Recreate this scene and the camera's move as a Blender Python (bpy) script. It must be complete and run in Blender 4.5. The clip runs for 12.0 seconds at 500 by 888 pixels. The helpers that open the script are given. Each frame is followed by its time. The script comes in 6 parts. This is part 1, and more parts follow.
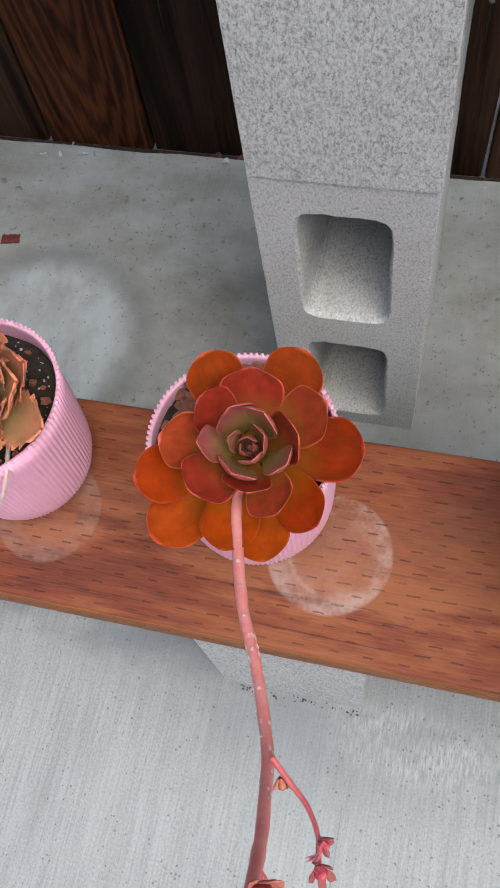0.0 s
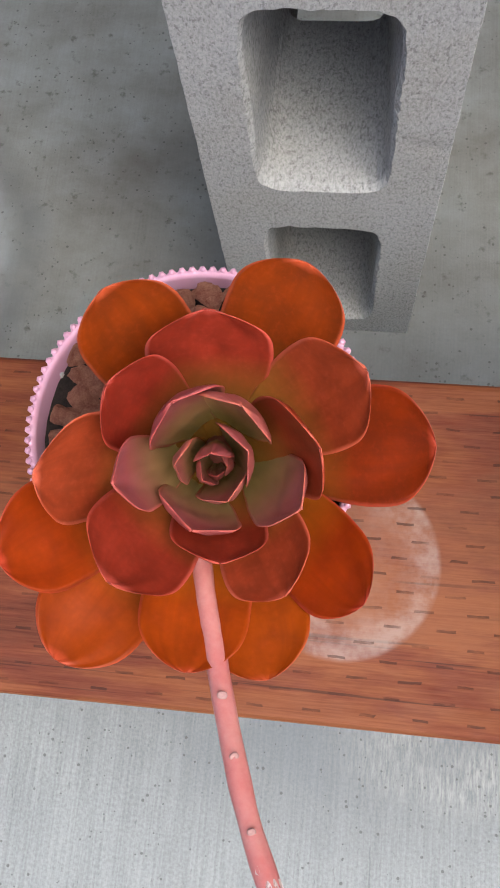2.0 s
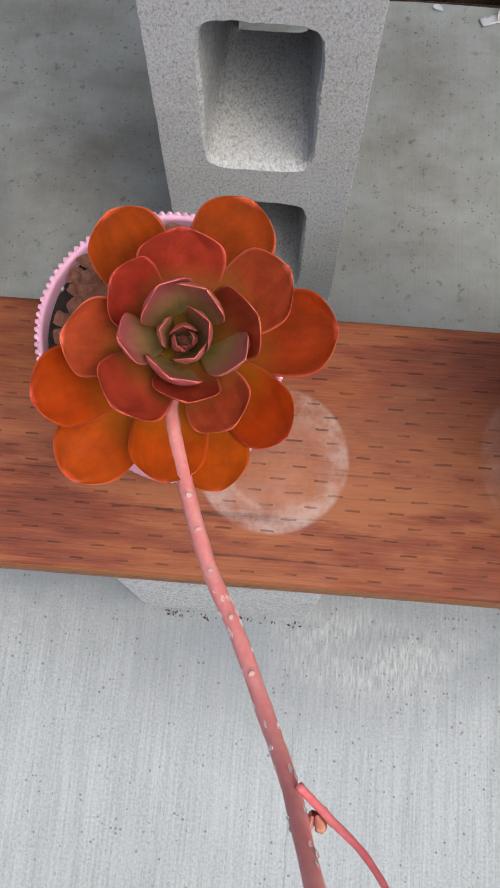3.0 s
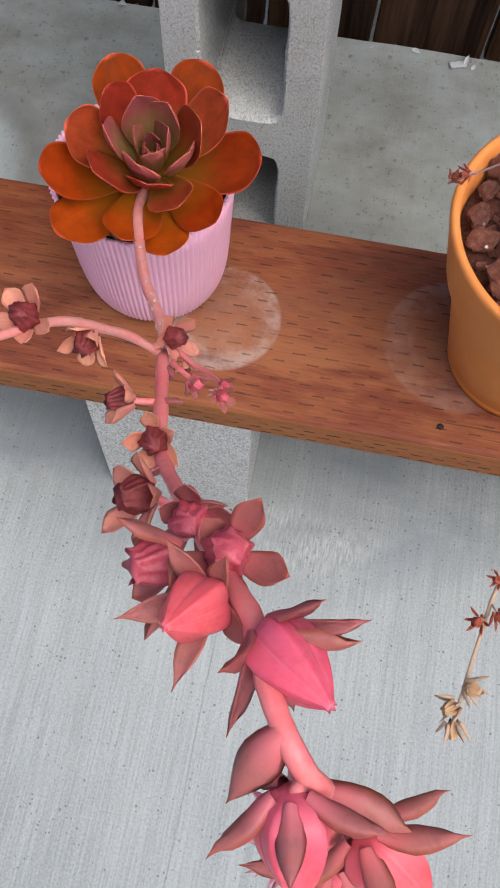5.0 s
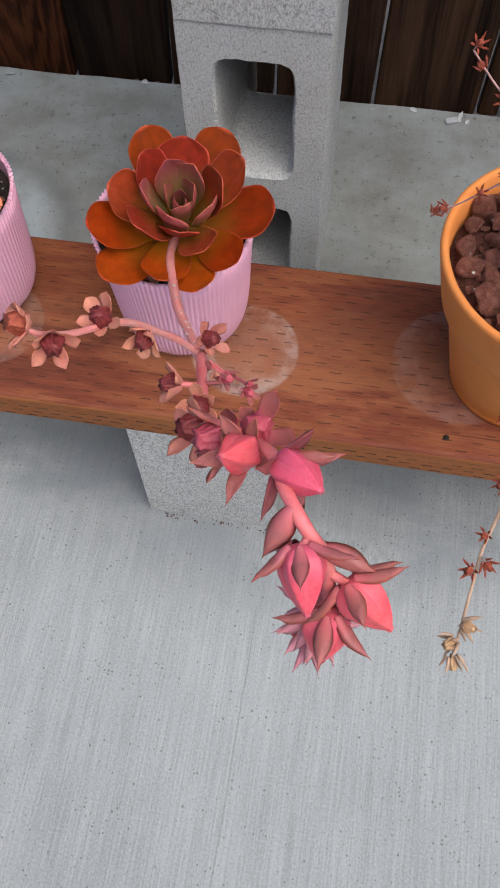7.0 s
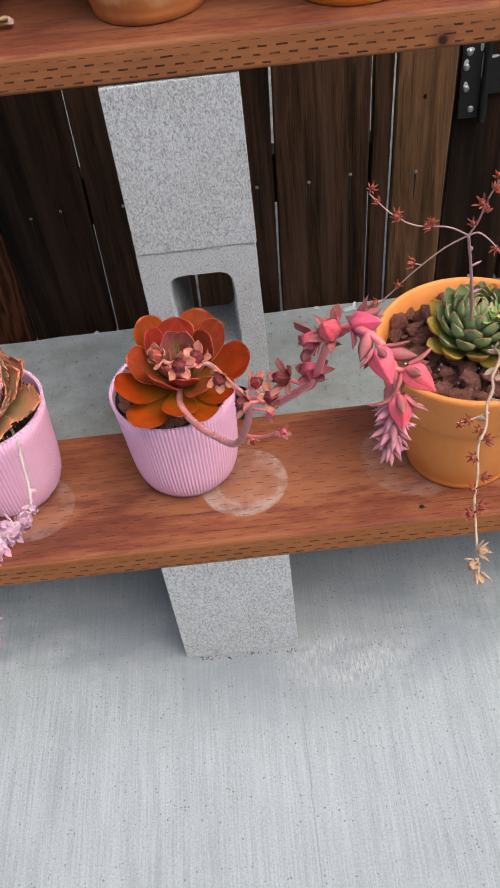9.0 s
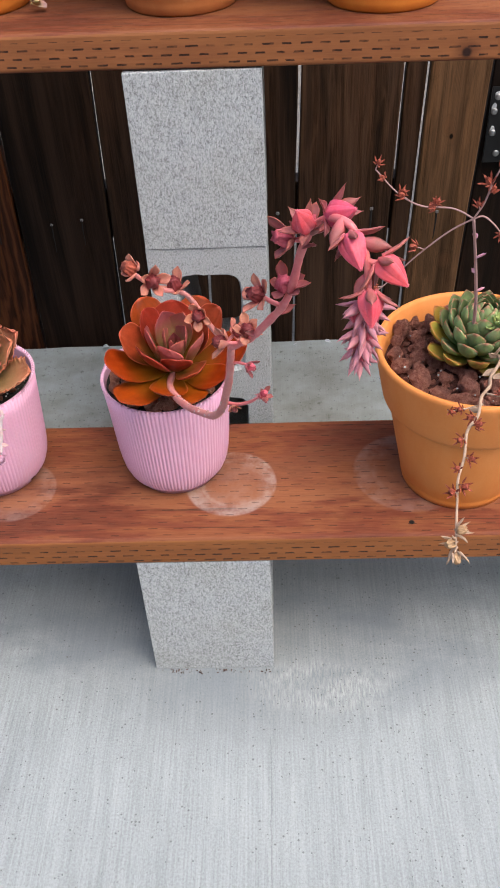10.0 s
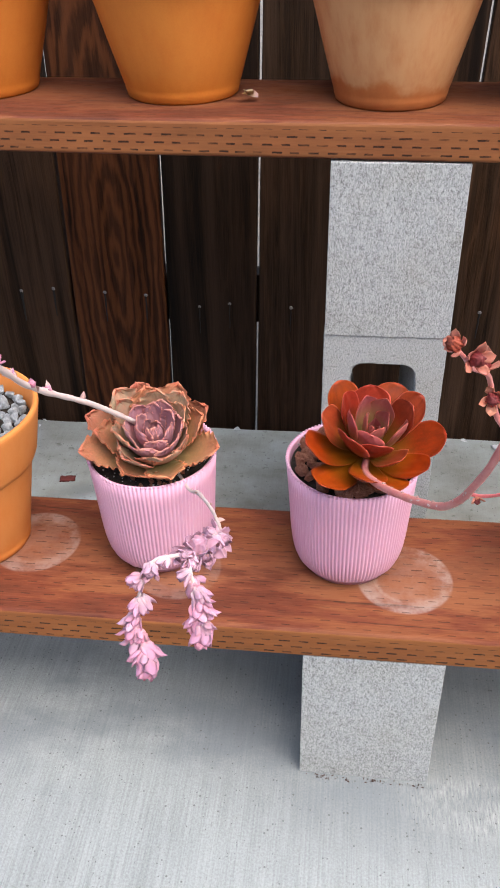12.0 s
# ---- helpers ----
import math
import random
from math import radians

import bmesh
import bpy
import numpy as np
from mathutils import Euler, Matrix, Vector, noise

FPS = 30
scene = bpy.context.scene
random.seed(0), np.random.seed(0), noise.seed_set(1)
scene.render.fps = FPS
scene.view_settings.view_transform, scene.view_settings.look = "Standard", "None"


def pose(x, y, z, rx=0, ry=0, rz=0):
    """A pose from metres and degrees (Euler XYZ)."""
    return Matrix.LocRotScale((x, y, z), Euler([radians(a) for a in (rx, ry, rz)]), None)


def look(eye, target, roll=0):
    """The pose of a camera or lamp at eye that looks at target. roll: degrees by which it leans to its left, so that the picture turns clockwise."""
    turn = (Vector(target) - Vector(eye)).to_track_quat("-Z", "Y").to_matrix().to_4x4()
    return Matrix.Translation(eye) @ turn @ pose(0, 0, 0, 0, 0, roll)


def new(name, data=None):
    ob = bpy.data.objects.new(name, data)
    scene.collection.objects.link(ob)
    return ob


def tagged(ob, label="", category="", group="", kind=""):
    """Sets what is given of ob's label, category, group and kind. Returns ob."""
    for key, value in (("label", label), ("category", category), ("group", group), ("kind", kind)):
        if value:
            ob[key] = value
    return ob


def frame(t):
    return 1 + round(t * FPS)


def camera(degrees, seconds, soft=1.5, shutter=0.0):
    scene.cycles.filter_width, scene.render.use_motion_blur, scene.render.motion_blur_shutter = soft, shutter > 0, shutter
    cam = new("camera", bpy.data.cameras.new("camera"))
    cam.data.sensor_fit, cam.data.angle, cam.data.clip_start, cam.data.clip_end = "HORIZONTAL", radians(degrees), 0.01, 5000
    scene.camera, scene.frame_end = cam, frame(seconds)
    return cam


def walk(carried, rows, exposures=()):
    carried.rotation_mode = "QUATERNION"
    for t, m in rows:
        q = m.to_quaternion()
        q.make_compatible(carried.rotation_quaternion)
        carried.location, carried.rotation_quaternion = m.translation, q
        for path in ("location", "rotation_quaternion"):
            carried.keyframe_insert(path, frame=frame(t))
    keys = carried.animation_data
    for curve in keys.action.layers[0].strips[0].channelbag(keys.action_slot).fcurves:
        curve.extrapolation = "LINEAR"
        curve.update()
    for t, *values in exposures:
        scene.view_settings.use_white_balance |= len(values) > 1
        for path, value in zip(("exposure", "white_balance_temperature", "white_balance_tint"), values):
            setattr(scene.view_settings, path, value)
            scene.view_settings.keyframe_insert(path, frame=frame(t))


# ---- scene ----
cam = camera(33.3, 12.0, 1.8)
PATH = [
    (0, (0.088, -0.099, 0.876), (-0.31, 0.653, -0.934), -16.7),
    (0.5, (0.021, -0.007, 0.782), (-0.375, 0.744, -1.029), -17.4),
    (1, (0.019, 0.028, 0.711), (-0.311, 0.636, -1.166), -21.3),
    (1.5, (0.028, 0.036, 0.677), (-0.201, 0.562, -1.239), -18.1),
    (2, (0.025, 0.031, 0.669), (-0.19, 0.536, -1.254), -18.3),
    (2.5, (0.023, 0.009, 0.702), (-0.094, 0.51, -1.231), -8.7),
    (2.7, (0.024, -0.012, 0.726), (-0.043, 0.493, -1.208), -3.2),
    (4.3, (0.076, -0.226, 0.856), (0.003, 0.505, -1.004), 4.5),
    (4.5, (0.085, -0.24, 0.854), (-0.003, 0.49, -1.006), 4.0),
    (5, (0.108, -0.265, 0.837), (0.007, 0.481, -1.016), 3.3),
    (5.5, (0.116, -0.278, 0.84), (-0.007, 0.475, -1.009), 0.1),
    (6, (0.116, -0.29, 0.823), (-0.036, 0.481, -1.016), -1.7),
    (6.5, (0.118, -0.3, 0.836), (-0.049, 0.496, -0.991), -2.1),
    (7, (0.119, -0.325, 0.893), (-0.066, 0.532, -0.904), -3.0),
    (7.5, (0.113, -0.378, 0.962), (-0.087, 0.687, -0.718), -5.7),
    (7.7, (0.097, -0.413, 0.989), (-0.046, 0.754, -0.629), -4.6),
    (9.3, (0.067, -0.542, 0.928), (0.016, 0.831, -0.526), -8.2),
    (9.5, (0.081, -0.549, 0.901), (0.034, 0.837, -0.54), -7.6),
    (10, (0.087, -0.567, 0.883), (0.011, 0.912, -0.461), -3.3),
    (10.5, (0.091, -0.560, 0.862), (-0.036, 0.991, -0.394), -3.25),
    (11, (0.079, -0.559, 0.875), (-0.05, 1.022, -0.344), -2.8),
    (11.5, (0.033, -0.562, 0.870), (-0.096, 1.041, -0.316), -2.5),
    (12, (-0.047, -0.558, 0.864), (-0.254, 1.053, -0.303), -1.5),
]
walk(cam, [(t, look(eye, target, roll)) for t, eye, target, roll in PATH], [(0.0, 1.22, 6450, 8), (1.5, 1.27, 6500, 8), (2.5, 1.29, 6500, 8), (4.5, 1.22, 6500, 8), (5.5, 1.07, 6450, 8), (6.5, 0.93, 6400, 9), (7.5, 1.12, 6450, 8), (9.5, 1.36, 6450, 8), (10.5, 1.41, 6430, 8), (11.0, 1.42, 6430, 8), (12.0, 1.56, 6480, 8)])

# ---------------------------------------------------------------- world and light
world = bpy.data.worlds.new("sky")
scene.world = world
world.use_nodes = True
wn = world.node_tree.nodes
sky = wn.new("ShaderNodeTexSky")
sky.sky_type = "NISHITA"
sky.sun_disc = False
sky.sun_elevation = radians(61)
sky.sun_rotation = radians(133)
sky.dust_density = 4.0
sky.air_density = 1.0
sky.ozone_density = 1.0
world.node_tree.links.new(sky.outputs[0], wn["Background"].inputs[0])
wn["Background"].inputs[1].default_value = 0.15

sun_data = bpy.data.lights.new("sun", "SUN")
sun_data.energy = 1.05
sun_data.angle = radians(60)
sun_data.color = (1.0, 0.965, 0.92)
sun = new("sun", sun_data)
sun.matrix_world = look((1.25, -0.95, 3.8), (0, 0.2, 0.2))

# ---------------------------------------------------------------- material helpers


def material(name, rough=0.6, metal=0.0):
    m = bpy.data.materials.new(name)
    m.use_nodes = True
    b = m.node_tree.nodes["Principled BSDF"]
    b.inputs["Roughness"].default_value = rough
    b.inputs["Metallic"].default_value = metal
    b.inputs["Specular IOR Level"].default_value = 0.35
    return m, m.node_tree.nodes, m.node_tree.links, b


def coord(n, l, scale=(1, 1, 1), kind="Object"):
    c = n.new("ShaderNodeTexCoord")
    mp = n.new("ShaderNodeMapping")
    mp.inputs["Scale"].default_value = scale
    l.new(c.outputs[kind], mp.inputs[0])
    return mp.outputs[0]


def noise_tex(n, l, vec, scale, detail=6.0, rough=0.6):
    t = n.new("ShaderNodeTexNoise")
    t.inputs["Scale"].default_value = scale
    t.inputs["Detail"].default_value = detail
    t.inputs["Roughness"].default_value = rough
    l.new(vec, t.inputs["Vector"])
    return t.outputs["Fac"]


def ramp(n, l, fac, stops):
    r = n.new("ShaderNodeValToRGB")
    e = r.color_ramp.elements
    while len(e) < len(stops):
        e.new(0.5)
    for k, (p, c) in enumerate(stops):
        e[k].position = p
        e[k].color = (*c, 1) if len(c) == 3 else c
    l.new(fac, r.inputs[0])
    return r.outputs[0]


def grey(v):
    return (v, v, v)


def mixc(n, l, fac, a, b, mode="MIX"):
    m = n.new("ShaderNodeMix")
    m.data_type = "RGBA"
    m.blend_type = mode
    for sock, v in ((m.inputs[0], fac), (m.inputs[6], a), (m.inputs[7], b)):
        if isinstance(v, (int, float)):
            sock.default_value = v
        elif isinstance(v, tuple):
            sock.default_value = (*v, 1)
        else:
            l.new(v, sock)
    return m.outputs[2]


def calc(n, l, op, a, b=0.0):
    m = n.new("ShaderNodeMath")
    m.operation = op
    for sock, v in ((m.inputs[0], a), (m.inputs[1], b)):
        if isinstance(v, (int, float)):
            sock.default_value = v
        else:
            l.new(v, sock)
    return m.outputs[0]


def bump(n, l, b, height, strength=0.3, dist=0.001):
    k = n.new("ShaderNodeBump")
    k.inputs["Strength"].default_value = strength
    k.inputs["Distance"].default_value = dist
    l.new(height, k.inputs["Height"])
    l.new(k.outputs[0], b.inputs["Normal"])


TONE = 0.54


def paint(n, l, b, colour):
    """Base colour, taken down to the reflectance of the dry, outdoor material."""
    l.new(mixc(n, l, 1.0, colour, grey(TONE), "MULTIPLY"), b.inputs["Base Color"])


def split(n, l, vec):
    s = n.new("ShaderNodeSeparateXYZ")
    l.new(vec, s.inputs[0])
    return s.outputs


def disc_mask(n, l, vec, cx, cy, inner, outer):
    """1 inside the radius inner, 0 beyond outer, round (cx, cy)."""
    x, y, _ = split(n, l, vec)
    dx = calc(n, l, "SUBTRACT", x, cx)
    dy = calc(n, l, "SUBTRACT", y, cy)
    d = calc(n, l, "SQRT", calc(n, l, "ADD", calc(n, l, "MULTIPLY", dx, dx), calc(n, l, "MULTIPLY", dy, dy)))
    r = n.new("ShaderNodeMapRange")
    r.interpolation_type = "SMOOTHSTEP"
    l.new(d, r.inputs[0])
    r.inputs[1].default_value, r.inputs[2].default_value = inner, outer
    r.inputs[3].default_value, r.inputs[4].default_value = 1.0, 0.0
    return r.outputs[0]


# ---------------------------------------------------------------- materials


def make_concrete():
    m, n, l, b = material("broomed_concrete", 0.85)
    v = coord(n, l)
    streak = noise_tex(n, l, coord(n, l, (60, 1.3, 1)), 8.0, 5, 0.65)
    streak2 = noise_tex(n, l, coord(n, l, (14, 0.8, 1)), 5.0, 4, 0.6)
    cloud = noise_tex(n, l, v, 3.2, 6, 0.62)
    fine = noise_tex(n, l, v, 420.0, 3, 0.7)
    pores = n.new("ShaderNodeTexVoronoi")
    pores.inputs["Scale"].default_value = 250.0
    l.new(v, pores.inputs["Vector"])
    pore_gate = noise_tex(n, l, v, 26.0, 3, 0.6)
    pit = calc(n, l, "MULTIPLY", calc(n, l, "LESS_THAN", pores.outputs["Distance"], calc(n, l, "MULTIPLY", split(n, l, pores.outputs["Color"])[1], 0.31)), calc(n, l, "MULTIPLY", calc(n, l, "GREATER_THAN", calc(n, l, "ADD", pore_gate, calc(n, l, "MULTIPLY", disc_mask(n, l, v, 0.12, 0.06, 0.05, 0.24), 0.2)), 0.48), calc(n, l, "GREATER_THAN", split(n, l, pores.outputs["Color"])[0], 0.62)))
    base = ramp(n, l, cloud, [(0.28, (0.255, 0.285, 0.292)), (0.5, (0.40, 0.432, 0.44)), (0.74, (0.52, 0.555, 0.56))])
    base = mixc(n, l, 0.30, base, ramp(n, l, streak, [(0.38, (0.18, 0.20, 0.205)), (0.62, (0.66, 0.71, 0.715))]), "MIX")
    base = mixc(n, l, 0.25, base, ramp(n, l, streak2, [(0.3, (0.29, 0.31, 0.315)), (0.7, (0.56, 0.595, 0.60))]))
    base = mixc(n, l, 0.22, base, ramp(n, l, fine, [(0.34, (0.15, 0.165, 0.165)), (0.66, (0.68, 0.72, 0.72))]))
    speck = noise_tex(n, l, coord(n, l, (1.0, 0.35, 1)), 300.0, 4, 0.75)
    base = mixc(n, l, ramp(n, l, speck, [(0.60, grey(0.0)), (0.70, grey(0.55))]), base, (0.17, 0.18, 0.175))
    # tan and damp stains between the shelf and the fence
    _, y, _ = split(n, l, v)
    back = n.new("ShaderNodeMapRange")
    back.interpolation_type = "SMOOTHSTEP"
    l.new(calc(n, l, "ADD", y, calc(n, l, "MULTIPLY", noise_tex(n, l, v, 6.0, 4, 0.6), 0.25)), back.inputs[0])
    back.inputs[1].default_value, back.inputs[2].default_value = 0.22, 0.42
    blot = noise_tex(n, l, coord(n, l, (1, 1.3, 1)), 10.0, 7, 0.65)
    stain = ramp(n, l, blot, [(0.32, (0.245, 0.235, 0.20)), (0.50, (0.365, 0.38, 0.355)), (0.68, (0.46, 0.50, 0.50))])
    base = mixc(n, l, calc(n, l, "MULTIPLY", back.outputs[0], 0.74), base, stain)
    spots = ramp(n, l, noise_tex(n, l, v, 75.0, 4, 0.6), [(0.60, grey(0.0)), (0.70, grey(0.7))])
    base = mixc(n, l, calc(n, l, "MULTIPLY", spots, back.outputs[0]), base, (0.15, 0.145, 0.125))
    blotch = calc(n, l, "MULTIPLY", disc_mask(n, l, coord(n, l, (1, 1.5, 1)), -0.19, 0.70, 0.02, 0.11), ramp(n, l, blot, [(0.30, grey(0.9)), (0.62, grey(0.25))]))
    base = mixc(n, l, calc(n, l, "MULTIPLY", blotch, 0.75), base, (0.20, 0.185, 0.165))
    # pale lime bloom in front of the block and the pale edge of an old puddle
    flecks = ramp(n, l, noise_tex(n, l, coord(n, l, (34, 5, 1)), 14.0, 6, 0.75), [(0.42, grey(0.0)), (0.66, grey(1.0))])
    bloom = calc(n, l, "MULTIPLY", disc_mask(n, l, coord(n, l, (1, 2.4, 1)), 0.125, -0.060, 0.05, 0.115), flecks)
    base = mixc(n, l, calc(n, l, "MULTIPLY", bloom, 0.9), base, (0.82, 0.84, 0.80))
    # darker ground round the front block's foot: plank shade and stain painted together
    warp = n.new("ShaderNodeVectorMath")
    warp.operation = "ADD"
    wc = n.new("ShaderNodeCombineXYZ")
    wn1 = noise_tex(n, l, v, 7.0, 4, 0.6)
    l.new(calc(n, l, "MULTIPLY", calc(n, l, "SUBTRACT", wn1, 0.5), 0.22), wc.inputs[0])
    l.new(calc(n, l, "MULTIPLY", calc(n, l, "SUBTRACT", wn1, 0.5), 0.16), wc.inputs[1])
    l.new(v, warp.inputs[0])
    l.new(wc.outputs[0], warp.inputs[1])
    shade_stain = disc_mask(n, l, warp.outputs[0], 0.02, 0.17, 0.20, 0.33)
    base = mixc(n, l, calc(n, l, "MULTIPLY", shade_stain, 0.36), base, (0.19, 0.205, 0.215))
    # darker, bluish patches in a band under the plank
    patchy = ramp(n, l, noise_tex(n, l, coord(n, l, (1, 2.0, 1)), 5.5, 5, 0.6), [(0.44, grey(0.0)), (0.60, grey(1.0))])
    band = n.new("ShaderNodeMapRange")
    band.interpolation_type = "SMOOTHSTEP"
    _, wy, _ = split(n, l, warp.outputs[0])
    l.new(calc(n, l, "ABSOLUTE", calc(n, l, "SUBTRACT", wy, 0.06)), band.inputs[0])
    band.inputs[1].default_value, band.inputs[2].default_value = 0.02, 0.16
    band.inputs[3].default_value, band.inputs[4].default_value = 0.55, 0.0
    base = mixc(n, l, calc(n, l, "MULTIPLY", patchy, band.outputs[0]), base, (0.20, 0.23, 0.26))
    ring_o = disc_mask(n, l, v, -0.403, 0.362, 0.135, 0.165)
    ring_i = disc_mask(n, l, v, -0.403, 0.362, 0.095, 0.135)
    puddle = calc(n, l, "MULTIPLY", calc(n, l, "SUBTRACT", ring_o, ring_i), ramp(n, l, noise_tex(n, l, v, 16.0, 4, 0.6), [(0.36, grey(0.30)), (0.62, grey(0.80))]))
    base = mixc(n, l, puddle, base, (0.24, 0.26, 0.27))
    base = mixc(n, l, calc(n, l, "MULTIPLY", ring_i, ramp(n, l, noise_tex(n, l, coord(n, l, (1, 0.6, 1)), 26.0, 7, 0.68), [(0.34, grey(0.25)), (0.62, grey(0.95))])), base, (0.56, 0.64, 0.69))
    # a hairline crack that runs out from the block
    cx, cy, _ = split(n, l, v)
    stray = calc(n, l, "MULTIPLY", calc(n, l, "SUBTRACT", noise_tex(n, l, coord(n, l, (0, 1, 0)), 9.0, 5, 0.7), 0.5), 0.012)
    off = calc(n, l, "ABSOLUTE", calc(n, l, "SUBTRACT", calc(n, l, "ADD", cx, stray), 0.067))
    line = calc(n, l, "MULTIPLY", calc(n, l, "LESS_THAN", off, 0.0006), calc(n, l, "LESS_THAN", cy, -0.09))
    base = mixc(n, l, calc(n, l, "MULTIPLY", line, 0.3), base, (0.15, 0.16, 0.16))
    base = mixc(n, l, calc(n, l, "MULTIPLY", pit, 0.62), base, (0.11, 0.11, 0.105))
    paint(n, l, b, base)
    h = calc(n, l, "ADD", calc(n, l, "MULTIPLY", streak, 0.8), calc(n, l, "MULTIPLY", fine, 0.5))
    h = calc(n, l, "SUBTRACT", h, pit)
    bump(n, l, b, h, 0.35, 0.0012)
    return m


def make_cmu(name, speckle, pitted):
    m, n, l, b = material(name, 0.9)
    v = coord(n, l)
    big = noise_tex(n, l, v, 14.0, 5, 0.6)
    grain = noise_tex(n, l, coord(n, l, (1.0, 0.55, 0.6)), 640.0, 4, 0.74)
    mid = noise_tex(n, l, coord(n, l, (1.0, 0.55, 0.6)), 380.0, 3, 0.7)
    patch = noise_tex(n, l, v, 38.0, 4, 0.6)
    vor = n.new("ShaderNodeTexVoronoi")
    vor.inputs["Scale"].default_value = 620.0
    l.new(v, vor.inputs["Vector"])
    pit = calc(n, l, "MULTIPLY", calc(n, l, "LESS_THAN", mid, calc(n, l, "ADD", calc(n, l, "MULTIPLY", patch, 0.16), 0.36)), calc(n, l, "LESS_THAN", vor.outputs["Distance"], 0.55))
    base = ramp(n, l, big, [(0.3, (0.54, 0.545, 0.50)), (0.7, (0.66, 0.69, 0.715))])
    base = mixc(n, l, speckle, base, ramp(n, l, grain, [(0.36, (0.20, 0.205, 0.20)), (0.46, (0.56, 0.575, 0.575)), (0.60, (0.96, 0.97, 0.97))]))
    base = mixc(n, l, calc(n, l, "MULTIPLY", pit, pitted), base, (0.15, 0.15, 0.145))
    paint(n, l, b, base)
    h = calc(n, l, "SUBTRACT", calc(n, l, "ADD", grain, calc(n, l, "MULTIPLY", mid, 0.8)), calc(n, l, "MULTIPLY", pit, 0.9))
    bump(n, l, b, h, 0.55, 0.0020)
    return m


def dash_mask(n, l, along, across, pitch, row, length, width):
    """Staggered rows of short knife cuts: 1 in a cut."""
    rows = calc(n, l, "DIVIDE", across, row)
    idx = calc(n, l, "FLOOR", rows)
    white = n.new("ShaderNodeTexWhiteNoise")
    white.noise_dimensions = "1D"
    l.new(idx, white.inputs["W"])
    off = calc(n, l, "MULTIPLY", white.outputs["Value"], 0.35)
    off = calc(n, l, "ADD", off, calc(n, l, "MULTIPLY", calc(n, l, "MODULO", idx, 2.0), 0.5))
    u = calc(n, l, "FRACT", calc(n, l, "ADD", calc(n, l, "DIVIDE", along, pitch), off))
    w = calc(n, l, "ABSOLUTE", calc(n, l, "SUBTRACT", calc(n, l, "FRACT", rows), 0.5))
    return calc(n, l, "MULTIPLY", calc(n, l, "LESS_THAN", u, length / pitch), calc(n, l, "LESS_THAN", w, 0.5 * width / row))


